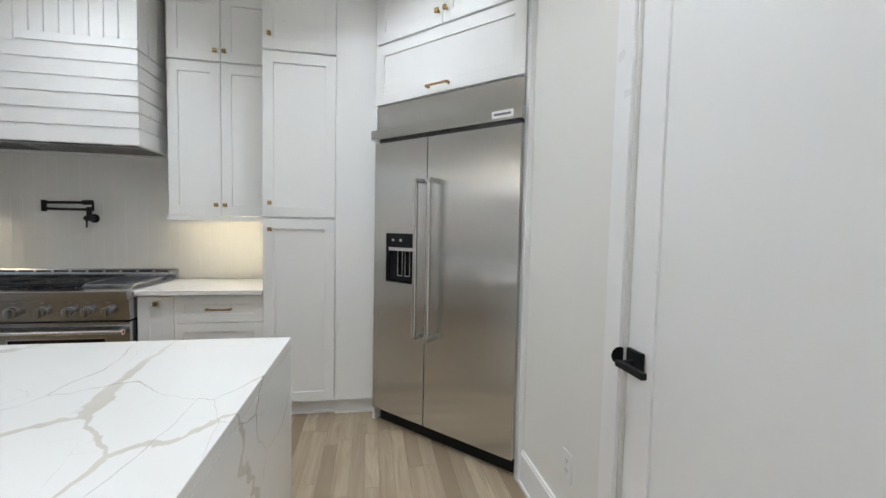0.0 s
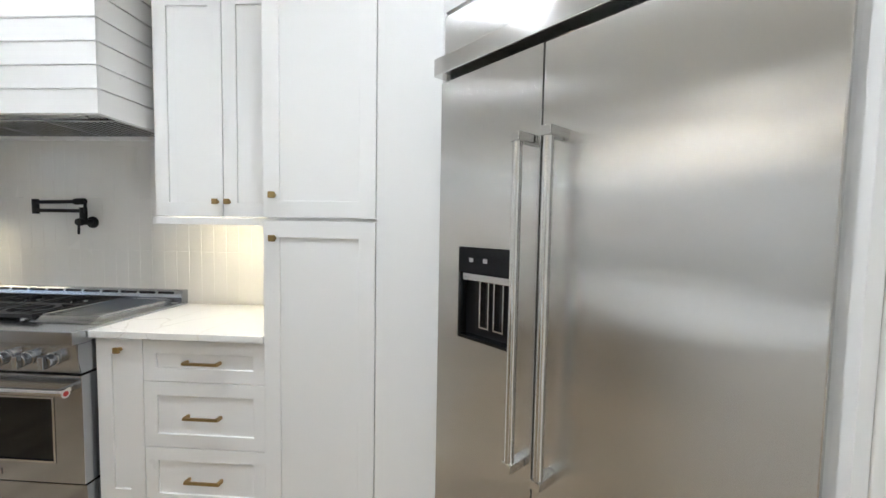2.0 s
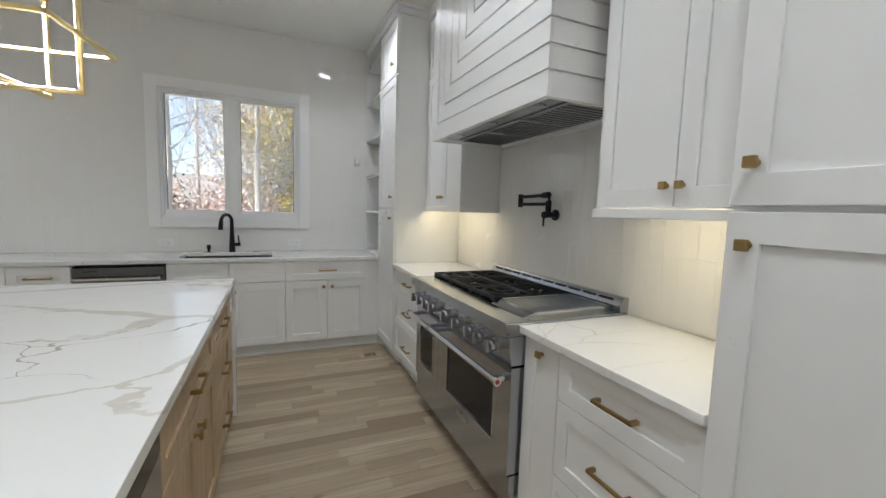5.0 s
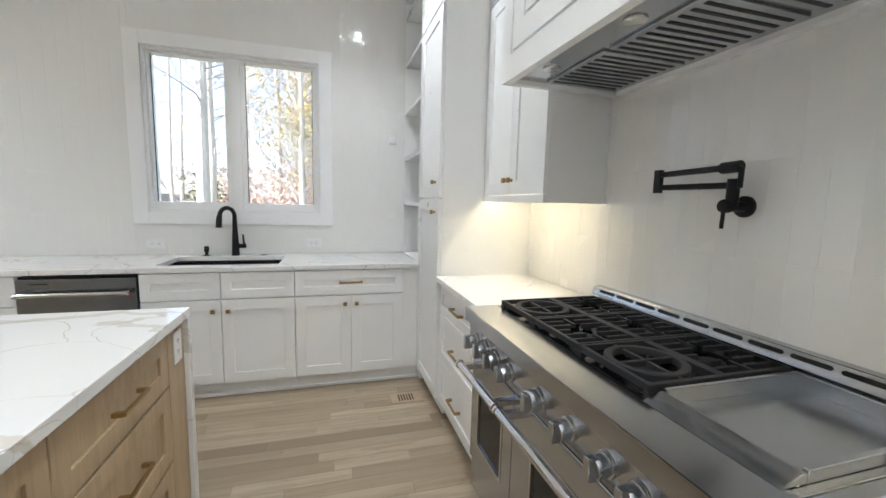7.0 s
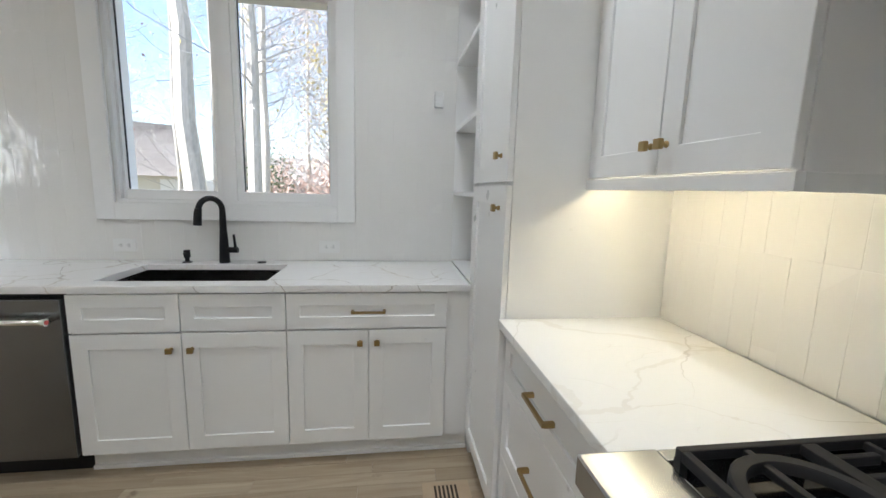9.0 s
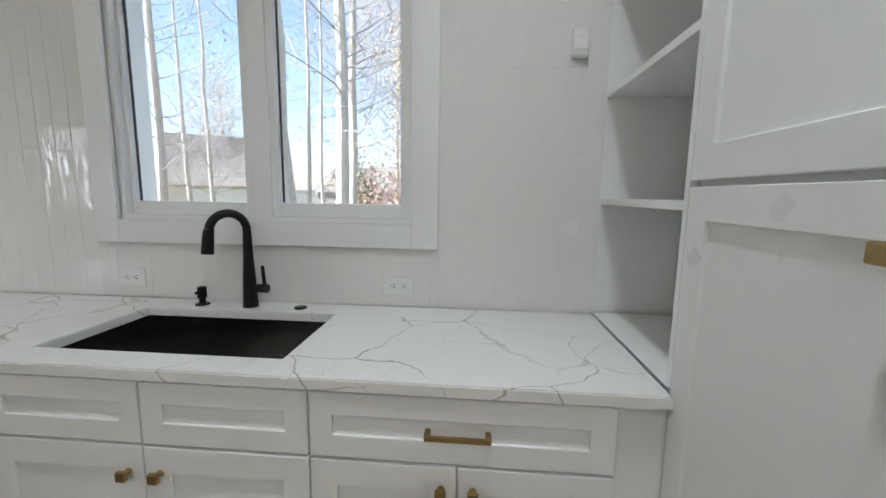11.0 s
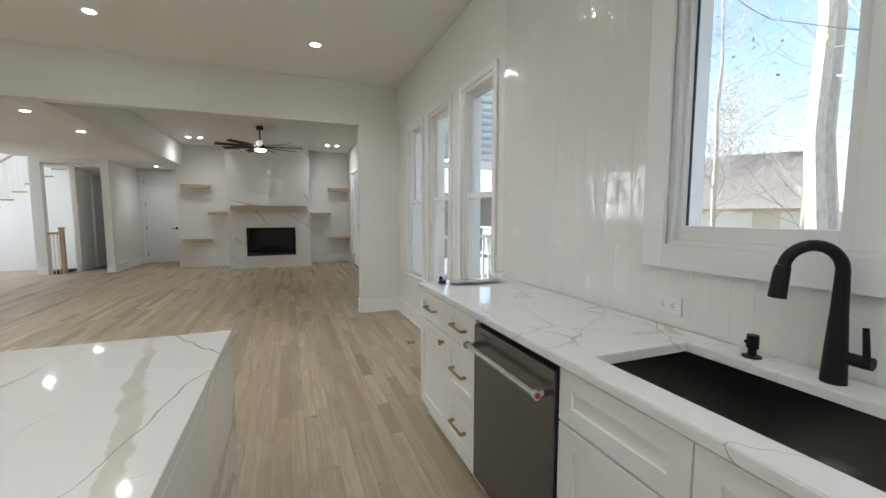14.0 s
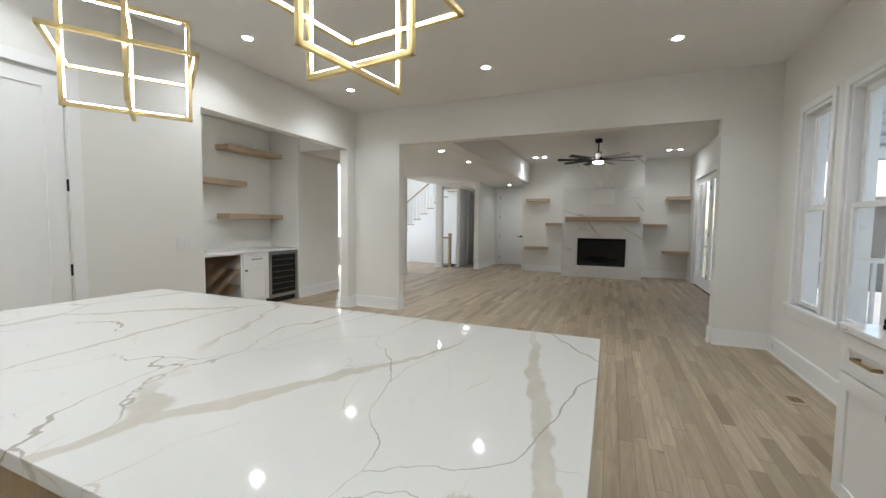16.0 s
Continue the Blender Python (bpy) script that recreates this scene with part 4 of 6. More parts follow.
        for cy, ring in (((y0 + ym) / 2, True), ((ym + y1) / 2, False)):
            cx = (a + b) / 2
            if ring and k != 1:
                rings = [[bm.verts.new((cx + rr * math.cos(2 * math.pi * j / 32), cy + rr * math.sin(2 * math.pi * j / 32), zz)) for j in range(32)]
                         for rr, zz in ((0.086, z0), (0.086, z1 - 0.002), (0.088, z1 + 0.001), (0.106, z1 + 0.001), (0.109, z1 - 0.002), (0.109, z0))]
                for r0, r1 in zip(rings, rings[1:] + rings[:1]):
                    for j in range(32):
                        bm.faces.new((r0[j], r0[(j + 1) % 32], r1[(j + 1) % 32], r1[j]))
                box(bm, (cx - 0.007, y0 + s if cy < ym else ym + s, z0), (cx + 0.007, ym - s if cy < ym else y1 - s, z1 - 0.0015), 0.003), box(bm, (a + s, cy - 0.007, z0 + 0.001), (b - s, cy + 0.007, z1 - 0.003), 0.003)
            else:
                ya, yb = (y0 + s, ym - s) if cy < ym else (ym + s, y1 - s)
                for j in range(-2, 3):
                    xx = cx + j * 0.045
                    ln = 0.05 if j == 0 else 0.082
                    box(bm, (xx - 0.006, ya, z0), (xx + 0.006, ya + ln, z1 - 0.0015), 0.003), box(bm, (xx - 0.006, yb - ln, z0), (xx + 0.006, yb, z1 - 0.0015), 0.003)
                box(bm, (a + s, cy - 0.006, z0), (a + 0.085, cy + 0.006, z1 - 0.003), 0.003), box(bm, (b - 0.085, cy - 0.006, z0), (b - s, cy + 0.006, z1 - 0.003), 0.003)
        part("grate", bm, IRON, r, "black cast-iron grate")
        for cy in ((y0 + ym) / 2, (ym + y1) / 2):
            cx = (a + b) / 2
            bm = NB()
            tube(bm, [(cx, cy, 0.8975), (cx, cy, 0.906), (cx, cy, 0.912), (cx, cy, 0.92)], [0.055, 0.055, 0.046, 0.044], 28)
            bu = part("burner", bm, CHROME, r)
            bm = NB()
            disc(bm, (cx, cy, 0.9205), (0, 0, 1), 0.04, 0.008, 0.003)
            part("burner_cap", bm, IRON, bu, "black burner cap")


cooker()


def pot_filler():
    p = thing("pot_filler", (-2.265, RY - 0.009, 1.385), 0, "matt black folding pot filler tap on the tiles", "tap")
    bm = NB()
    disc(bm, (0, 0, 0), (0, -1, 0), 0.034, 0.012, 0.003)
    part("flange", bm, BLACK, p)
    bm = NB()
    tube(bm, [(0, -0.012, 0), (0, -0.075, 0)], 0.017, 14), disc(bm, (0, -0.075, 0), (0, -1, 0), 0.021, 0.022, 0.004)
    tube(bm, [(0, -0.06, -0.0), (0, -0.06, 0.085)], 0.018, 14)
    part("valve", bm, BLACK, p)
    bm = NB()
    tube(bm, [(0, -0.09, -0.012), (0, -0.092, -0.07)], 0.006, 10)
    part("lever", bm, BLACK, p)
    bm = NB()
    tube(bm, [(0, -0.06, 0.065), (-0.29, -0.065, 0.065)], 0.0105, 12), tube(bm, [(-0.29, -0.065, 0.045), (-0.29, -0.065, 0.13)], 0.0165, 14)
    part("arm", bm, BLACK, p)
    bm = NB()
    tube(bm, [(-0.29, -0.065, 0.112), (0.02, -0.09, 0.118)], 0.0105, 12), tube(bm, [(-0.02, -0.087, 0.117), (0.04, -0.092, 0.119)], 0.018, 14)
    tube(bm, [(0.03, -0.092, 0.118), (0.045, -0.093, 0.112), (0.045, -0.093, 0.055)], 0.008, 12)
    part("spout", bm, BLACK, p)


pot_filler()


# ---- refrigerator on the diagonal ----
FRIDGE, FTURN = (-0.118, 2.689, 0), -46


def refrigerator():
    r = thing("refrigerator", FRIDGE, FTURN, "built-in stainless steel double-door refrigerator", "refrigerator")
    w = 1.08
    bm = NB()
    box(bm, (0.0, 0.01, 0.10), (w, 0.5, 2.17), 0.002)
    part("body", bm, DARK_STEEL, r)
    bm = NB()
    box(bm, (0.02, 0.03, 0.0), (w - 0.02, 0.05, 0.0995))
    part("toe_grille", bm, BLACK, r)
    sp = 0.455
    for a, b, nm in ((0.004, sp - 0.003, "freezer_door"), (sp + 0.003, w - 0.004, "fridge_door")):
        bm = NB()
        if nm == "freezer_door":
            framed(bm, a, b, 0.105, 1.925, 0, -0.035, 0.0095, 0.038, (0.118 - a, b - 0.36, 1.0 - 0.105, 1.925 - 1.325))
        else:
            box(bm, (a, -0.035, 0.105), (b, 0.0095, 1.925), 0.004)
        dr = part(nm, bm, STEEL, r)
        hx = b - 0.026 if nm == "freezer_door" else a + 0.07
        bm = NB()
        tube(bm, [(hx, -0.105, 0.675), (hx, -0.105, 1.66)], 0.0145, 24)
        hd = part("handle", bm, CHROME, dr)
        for z in (0.69, 1.652):
            bm = NB()
            box(bm, (hx - 0.0165, -0.121, z - 0.0135), (hx + 0.0165, -0.0355, z + 0.0135), 0.003)
            part("bracket", bm, CHROME, hd)
        if nm == "freezer_door":
            # dispenser
            x0, x1, z0, z1 = 0.118, 0.36, 1.0, 1.325
            bm = NB()
            box(bm, (x0 + 0.0005, -0.0385, z1 - 0.088), (x1 - 0.0005, 0.002, z1 - 0.0005), 0.0015)
            ds = part("dispenser", bm, BLACK_GLASS, dr, "black water and ice dispenser")
            bm = NB()
            box(bm, (x0 + 0.0005, -0.0005, z0 + 0.0005), (x1 - 0.0005, 0.002, z1 - 0.0885))
            for xa, xb in ((x0 + 0.0005, x0 + 0.006), (x1 - 0.006, x1 - 0.0005)):
                box(bm, (xa, -0.0375, z0 + 0.0005), (xb, -0.001, z1 - 0.0885))
            part("recess", bm, BLACK, ds)
            bm = NB()
            box(bm, (x0 + 0.0065, -0.0375, z0 + 0.0005), (x1 - 0.0065, -0.001, z0 + 0.014), 0.002)
            part("drip_tray", bm, BLACK_GLASS, ds)
            bm = NB()
            box(bm, (x0 + 0.001, -0.0395, z0 + 0.0008), (x1 - 0.001, -0.0378, z0 + 0.0035))
            part("lower_edge", bm, CHROME, ds)
            bm = NB()
            box(bm, (x0 + 0.03, -0.044, z1 - 0.113), (x1 - 0.001, -0.0225, z1 - 0.0895), 0.002)
            part("trim_bar", bm, CHROME, ds)
            for xx in (x0 + 0.085, x0 + 0.15):
                bm = NB()
                for q in (((xx, z0 + 0.05), (xx + 0.005, z1 - 0.114)), ((xx + 0.04, z0 + 0.05), (xx + 0.045, z1 - 0.114)), ((xx, z0 + 0.045), (xx + 0.045, z0 + 0.05))):
                    box(bm, (q[0][0], -0.016, q[0][1]), (q[1][0], -0.0008, q[1][1]))
                part("paddle", bm, CHROME, ds)
                bm = NB()
                box(bm, (xx + 0.005, -0.0018, z0 + 0.051), (xx + 0.04, -0.0008, z1 - 0.115))
                part("paddle_face", bm, BLACK_GLASS, ds)
                bm = NB()
                box(bm, (xx - 0.03, -0.0391, z1 - 0.05), (xx - 0.01, -0.0386, z1 - 0.036))
                part("icon", bm, CHROME, ds)
    bm = NB()
    box(bm, (0.0, -0.02, 2.012), (w, 0.0095, 2.17), 0.002)
    part("grille_panel", bm, STEEL, r)
    bm = NB()
    box(bm, (-0.012, -0.06, 1.945), (w + 0.004, 0.0095, 2.01), 0.003)
    part("top_bar", bm, CHROME, r)
    bm = NB()
    box(bm, (w - 0.17, -0.0625, 1.958), (w - 0.04, -0.0602, 1.997), 0.001)
    pl = part("name_plate", bm, PLASTIC, r, "pale plate with a dark bar")
    bm = NB()
    box(bm, (w - 0.155, -0.0632, 1.971), (w - 0.055, -0.0626, 1.984))
    part("name_bar", bm, INK, pl)
    for xa, xb in ((-0.026, -0.002), (w + 0.002, w + 0.03)):
        bm = NB()
        box(bm, (xa, -0.006, 0.0), (xb, 0.22, 3.02), 0.0015)
        part("side_panel", bm, CABINET, r, "white side panel")
    c = thing("cabinet_over_refrigerator", FRIDGE, FTURN, "white shaker cabinet above the refrigerator with brass fittings", "cabinet")
    bm = NB()
    box(bm, (-0.0, 0.02, 2.173), (w, 0.5, 3.02), 0.001)
    part("body", bm, CABINET, c)
    a = front(c, 0, w, 2.18, 2.57, "flap_door")
    pull(a, w / 2 - 0.02, 2.225)
    for k in (0, 1):
        b = front(c, k * w / 2, (k + 1) * w / 2, 2.58, 3.0)
        knob(b, w / 2 + (0.03 if k else -0.03), 2.655)
    bm = NB()
    box(bm, (-0.01, -0.02, 3.021), (w + 0.01, 0.5, KZ - 0.001), 0.004)
    part("crown", bm, CABINET, c)


refrigerator()
bm = NB()
box(bm, (0.63, 1.865, 0.0), (DX - 0.0005, 1.92, KZ - 0.001), 0.002)
tagged(new("trim_refrigerator", mesh_of("trim_refrigerator", bm, CABINET)), "white filler strip at the refrigerator", "trim", kind="structure")


# ---- window side base units; local x runs along +y ----
FX = -4.195
DEP = FX - WX - 0.01


def west_unit(name, y0, y1, label, toe=1):
    c = thing(name, (FX, y0, 0), 90, label, "cabinet")
    carcass(c, y1 - y0, DEP, TOE, TOP, toe)
    return c, y1 - y0


c, w = west_unit("base_cabinet", -0.47, 0.0, "white base cabinet with one drawer over a door")
d = front(c, 0.0, w, 0.70, 0.878, "drawer", 0.06)
pull(d, w / 2, 0.79)
d = front(c, 0.0, w, TOE + 0.003, 0.695)
knob(d, w - 0.05, 0.64)
c, w = west_unit("drawer_cabinet", 0.001, 0.372, "white three-drawer base cabinet with brass pulls")
for a, b in ((TOE + 0.003, 0.40), (0.405, 0.695), (0.70, 0.878)):
    d = front(c, 0, w, a, b, "drawer", 0.06)
    pull(d, w / 2, (a + b) / 2)
c = thing("sink_cabinet", (FX, 0.984, 0), 90, "white sink base cabinet with brass knobs", "cabinet")
w = 1.90 - 0.984
carcass(c, w, DEP, TOE, 0.62, 1)
bm = NB()
box(bm, (0, 0, 0.6205), (w, 0.02, TOP)), box(bm, (0, 0.02, 0.6205), (0.018, DEP, TOP)), box(bm, (w - 0.018, 0.02, 0.6205), (w, DEP, TOP))
part("upper_body", bm, CABINET, c)
for k in (0, 1):
    front(c, k * w / 2, (k + 1) * w / 2, 0.70, 0.878, "false_drawer", 0.06)
    d = front(c, k * w / 2, (k + 1) * w / 2, TOE + 0.003, 0.695)
    knob(d, w / 2 + (0.045 if k else -0.045), 0.62)
c, w = west_unit("base_cabinet", 1.901, 2.66, "white base cabinet with a wide drawer over two doors")
d = front(c, 0, w, 0.70, 0.878, "drawer", 0.06)
pull(d, w / 2, 0.79)
for k in (0, 1):
    d = front(c, k * w / 2, (k + 1) * w / 2, TOE + 0.003, 0.695)
    knob(d, w / 2 + (0.04 if k else -0.04), 0.635)
c, w = west_unit("filler_panel", 2.661, 2.79, "plain white corner filler")


def dishwasher():
    c = thing("dishwasher", (FX, 0.375, 0), 90, "dark stainless steel dishwasher with a bar handle", "dishwasher")
    w = 0.605
    bm = NB()
    box(bm, (0, 0.0, 0.10), (w, DEP, 0.872), 0.001)
    part("body", bm, BLACK, c)
    bm = NB()
    box(bm, (0.004, -0.035, 0.115), (w - 0.004, -0.0005, 0.86), 0.004)
    d = part("door", bm, DARK_STEEL, c)
    bm = NB()
    tube(bm, [(0.035, -0.085, 0.775), (w - 0.035, -0.085, 0.775)], 0.0125, 16)
    h = part("handle", bm, CHROME, d)
    for x, s in ((0.045, -1), (w - 0.045, 1)):
        bm = NB()
        box(bm, (x - 0.013, -0.088, 0.763), (x + 0.013, -0.0355, 0.787), 0.004)
        disc(bm, (x + s * 0.008, -0.085, 0.775), (s, 0, 0), 0.017, 0.014, 0.002)
        part("bracket", bm, CHROME, h)
    bm = NB()
    disc(bm, (w - 0.0228, -0.085, 0.775), (1, 0, 0), 0.010, 0.0015)
    part("badge", bm, RED, h, "round red badge")
    bm = NB()
    box(bm, (0.07, -0.0362, 0.83), (0.16, -0.0352, 0.836))
    part("vent_mark", bm, BLACK, d)
    bm = NB()
    box(bm, (0, 0.05, 0.0), (w, 0.06, 0.0995))
    part("toe_board", bm, BLACK, c)


dishwasher()

# worktop with the sink cut-out
SK = (-4.672, -4.268, 1.045, 1.79)
bm = NB()
z0, z1 = TOP + 0.001, 0.916
xa, xb, ya, yb = WX + 0.009, -4.163, -0.50, 2.773
ring_o = [(xa, ya), (xb, ya), (xb, yb), (xa, yb)]
ring_i = [(SK[0], SK[2]), (SK[1], SK[2]), (SK[1], SK[3]), (SK[0], SK[3])]
vo = [[bm.verts.new((*p, z)) for p in ring_o] for z in (z0, z1)]
vi = [[bm.verts.new((*p, z)) for p in ring_i] for z in (z0, z1)]
for k in range(4):
    j = (k + 1) % 4
    bm.faces.new((vo[1][k], vo[1][j], vi[1][j], vi[1][k])), bm.faces.new((vo[0][j], vo[0][k], vi[0][k], vi[0][j]))
    bm.faces.new((vo[0][k], vo[0][j], vo[1][j], vo[1][k])), bm.faces.new((vi[0][j], vi[0][k], vi[1][k], vi[1][j]))
bmesh.ops.bevel(bm, geom=[e for e in bm.edges if abs(e.verts[0].co.z - e.verts[1].co.z) < 1e-5 and len({v for v in e.verts} & set(vo[1] + vi[1])) == 2 and ((e.verts[0] in vo[1]) == (e.verts[1] in vo[1]))], offset=0.004, segments=2, affect="EDGES")
tagged(new("worktop", mesh_of("worktop", bm, QUARTZ)), "long white quartz worktop with grey veins round the sink", "worktop")


def sink():
    s = thing("sink", ((SK[0] + SK[1]) / 2, (SK[2] + SK[3]) / 2, 0.65), 0, "deep brushed steel undermount sink", "sink")
    hx, hy, t = (SK[1] - SK[0]) / 2 + 0.004, (SK[3] - SK[2]) / 2 + 0.004, 0.004
    bm = NB()
    box(bm, (-hx, -hy, 0), (hx, hy, t), 0.001)
    part("basin_floor", bm, SINK_STEEL, s)
    for q in (((-hx - t, -hy - t), (-hx, hy + t)), ((hx, -hy - t), (hx + t, hy + t)), ((-hx, -hy - t), (hx, -hy)), ((-hx, hy), (hx, hy + t))):
        bm = NB()
        box(bm, (*q[0], 0), (*q[1], 0.2345))
        part("basin_side", bm, SINK_STEEL, s)
    bm = NB()
    disc(bm, (-0.05, 0.0, t), (0, 0, 1), 0.055, 0.004, 0.002)
    part("drain", bm, CHROME, s)


sink()


def faucet():
    f = thing("faucet", (-4.735, 1.425, 0.916), 0, "matt black gooseneck kitchen faucet", "tap")
    bm = NB()
    tube(bm, [(0, 0, 0), (0, 0, 0.02), (0, 0, 0.10), (0, 0, 0.18)], [0.029, 0.028, 0.0245, 0.020], 20)
    part("base", bm, BLACK, f)
    dirx, diry = 0.80, -0.60
    pts = [(0, 0, 0.18), (0, 0, 0.305)]
    R = 0.067
    for k in range(1, 15):
        a = math.pi * k / 14 * 0.95
        o = R - R * math.cos(a)
        pts.append((o * dirx, o * diry, 0.305 + R * math.sin(a)))
    bm = NB()
    tube(bm, pts, [0.0195] + [0.0155] * (len(pts) - 1), 16)
    part("spout", bm, BLACK, f)
    e = Vector(pts[-1])
    bm = NB()
    tube(bm, [e, e + Vector((0.003, -0.002, -0.02)), e + Vector((0.008, -0.006, -0.09))], [0.0175, 0.0195, 0.0215], 16)
    part("spray_head", bm, BLACK, f)
    bm = NB()
    tube(bm, [(0, 0.0, 0.075), (0.0, 0.075, 0.075)], 0.017, 16), tube(bm, [(0.0, 0.062, 0.08), (0.0, 0.055, 0.165)], [0.008, 0.0065], 12)
    part("lever", bm, BLACK, f)
    s = thing("soap_dispenser", (-4.735, 1.222, 0.916), 0, "small matt black soap dispenser by the sink", "dispenser")
    bm = NB()
    tube(bm, [(0, 0, 0), (0, 0, 0.005), (0, 0, 0.006), (0, 0, 0.03)], [0.027, 0.026, 0.012, 0.012], 20)
    part("base", bm, BLACK, s)
    bm = NB()
    tube(bm, [(0, 0, 0.03), (0, 0, 0.072)], [0.0175, 0.0165], 20), tube(bm, [(0, 0, 0.058), (0.035, 0, 0.055)], 0.006, 10)
    part("pump", bm, BLACK, s)
    a = thing("air_switch", (-4.735, 1.63, 0.916), 0, "flat matt black button beside the faucet", "button")
    bm = NB()
    disc(bm, (0, 0, 0), (0, 0, 1), 0.024, 0.006, 0.002)
    part("button", bm, BLACK, a)


faucet()


# sockets and switches; the face looks along local -y
def socket(at, turn, level=False, name="wall_outlet", label="white double wall outlet"):
    s = thing(name, at, turn, label, "outlet")
    bm = NB()
    w, h = (0.062, 0.038) if level else (0.038, 0.062)
    box(bm, (-w, -0.006, -h), (w, 0, h), 0.003)
    p = part("plate", bm, PLASTIC, s)
    for k in (-1, 1):
        c = (k * 0.021, 0) if level else (0, k * 0.021)
        bm = NB()
        for dx, dz, a, b in ((-0.006, 0.004, 0.0016, 0.005), (0.006, 0.004, 0.0016, 0.004)):
            px, pz = (dz, dx) if level else (dx, dz)
            qa, qb = (b, a) if level else (a, b)
            box(bm, (c[0] + px - qa, -0.0068, c[1] + pz - qb), (c[0] + px + qa, -0.0061, c[1] + pz + qb))
        disc(bm, (c[0] - (0.007 if level else 0), -0.0061, c[1] - (0 if level else 0.007)), (0, -1, 0), 0.0024, 0.0007, 0, 8)
        part("slots", bm, INK, p)
    return s


socket((WX + 0.0095, 0.857, 1.003), 90, True)
socket((WX + 0.0095, 2.008, 1.003), 90, True)
socket((DX - 0.0005, 1.39, 0.385), -90, False, label="white double wall outlet above the baseboard")
socket((-2.6, BY + 0.0005, 0.4), 180, False, label="white wall outlet in the living room").matrix_world = pose(-1.35, BY + 0.0005, 0.42, 0, 0, 180)

sw = thing("light_switch", (DX - 0.0005, -0.64, 1.135), -90, "white three-gang rocker switch plate", "switch")
bm = NB()
box(bm, (-0.085, -0.006, -0.06), (0.085, 0, 0.06), 0.003)
p = part("plate", bm, PLASTIC, sw)
for k in (-1, 0, 1):
    bm = NB()
    box(bm, (k * 0.046 - 0.0165, -0.0095, -0.033), (k * 0.046 + 0.0165, -0.0061, 0.033), 0.002)
    part("rocker", bm, PLASTIC, p)

ms = thing("alarm_sensor", (WX + 0.0095, 2.665, 1.91), 90, "small white alarm sensor on the tiled wall", "sensor")
bm = NB()
box(bm, (-0.028, -0.034, -0.05), (0.028, 0, 0.045), 0.008)
p = part("case", bm, PLASTIC, ms)
bm = NB()
box(bm, (-0.02, -0.038, -0.028), (0.02, -0.0345, 0.006), 0.002)
part("lens", bm, PAPER, p)


# ---- island ----
def island():
    x0, x1, y0, y1 = -3.145, -0.475, 0.288, 1.576
    w = thing("island_worktop", (0, 0, 0), 0, "white quartz island top with bold grey veins and waterfall ends", "worktop")
    bm = NB()
    box(bm, (x0, y0, 0.878), (x1, y1, 0.9145), 0.003)
    part("slab", bm, QUARTZ_ISLAND, w)
    for a, b in ((x0, x0 + 0.036), (x1 - 0.036, x1)):
        bm = NB()
        box(bm, (a, y0, 0.001), (b, y1, 0.8775), 0.003)
        part("waterfall_end", bm, QUARTZ_ISLAND, w)
    # oak units facing the range; local x runs along -x
    fy = 1.535

    def unit(name, xa, xb, label):
        c = thing(name, (xb, fy, 0), 180, label, "cabinet", "island cabinets")
        carcass(c, xb - xa, 0.60, 0.09, 0.876, 1, OAK_ISLAND)
        return c, xb - xa

    c, q = unit("island_end_panel", -3.108, -2.945, "light oak end post of the island")
    slab(c, 0.001, q - 0.001, 0.092, 0.875, "panel", OAK_ISLAND)
    c, q = unit("island_drawer_cabinet", -2.944, -2.30, "light oak three-drawer island cabinet with brass pulls")
    for a, b in ((0.095, 0.37), (0.375, 0.665), (0.67, 0.872)):
        d = front(c, 0, q, a, b, "drawer", 0.065, OAK_ISLAND)
        pull(d, q / 2, (a + b) / 2)
    c, q = unit("island_cabinet", -2.299, -1.38, "light oak island cabinet with a drawer over two doors")
    d = front(c, 0, q, 0.67, 0.872, "drawer", 0.065, OAK_ISLAND)
    pull(d, q / 2, 0.77)
    for k in (0, 1):
        d = front(c, k * q / 2, (k + 1) * q / 2, 0.095, 0.665, "door", 0.06, OAK_ISLAND)
        knob(d, q / 2 + (0.035 if k else -0.035), 0.60)
    c, q = unit("island_cabinet", -0.72, -0.512, "narrow light oak island cabinet")
    front(c, 0, q, 0.095, 0.872, "door", 0.055, OAK_ISLAND)
    # built-in drawer appliance
    m = thing("drawer_microwave", (-0.721, fy, 0), 180, "built-in stainless drawer microwave in the island", "microwave")
    q = 0.657
    bm = NB()
    box(bm, (0, 0, 0.09), (q, 0.58, 0.875))
    part("body", bm, OAK_ISLAND, m)
    bm = NB()
    box(bm, (0.01, -0.03, 0.42), (q - 0.01, -0.0005, 0.80), 0.004)
    dr = part("drawer", bm, STEEL_H, m)
    bm = NB()
    box(bm, (0.06, -0.033, 0.47), (q - 0.06, -0.0305, 0.70))
    part("window", bm, BLACK_GLASS, dr)
    bm = NB()
    box(bm, (0.01, -0.03, 0.803), (q - 0.01, -0.0005, 0.87), 0.003)
    part("control_strip", bm, BLACK_GLASS, m)
    bm = NB()
    box(bm, (0.004, -0.022, 0.095), (q - 0.004, -0.0005, 0.415), 0.002)
    part("lower_panel", bm, OAK_ISLAND, m)
    # seating side
    s = thing("island_back_panel", (0, 0, 0), 0, "light oak panel on the seating side of the island", "panel")
    bm = NB()
    box(bm, (x0 + 0.037, 0.63, 0.0), (x1 - 0.037, 0.655, 0.876), 0.002)
    part("panel", bm, OAK_ISLAND, s)
    socket((-3.03, fy + 0.0225, 0.79), 180, False, "island_outlet", "white double outlet on the oak end post")


island()


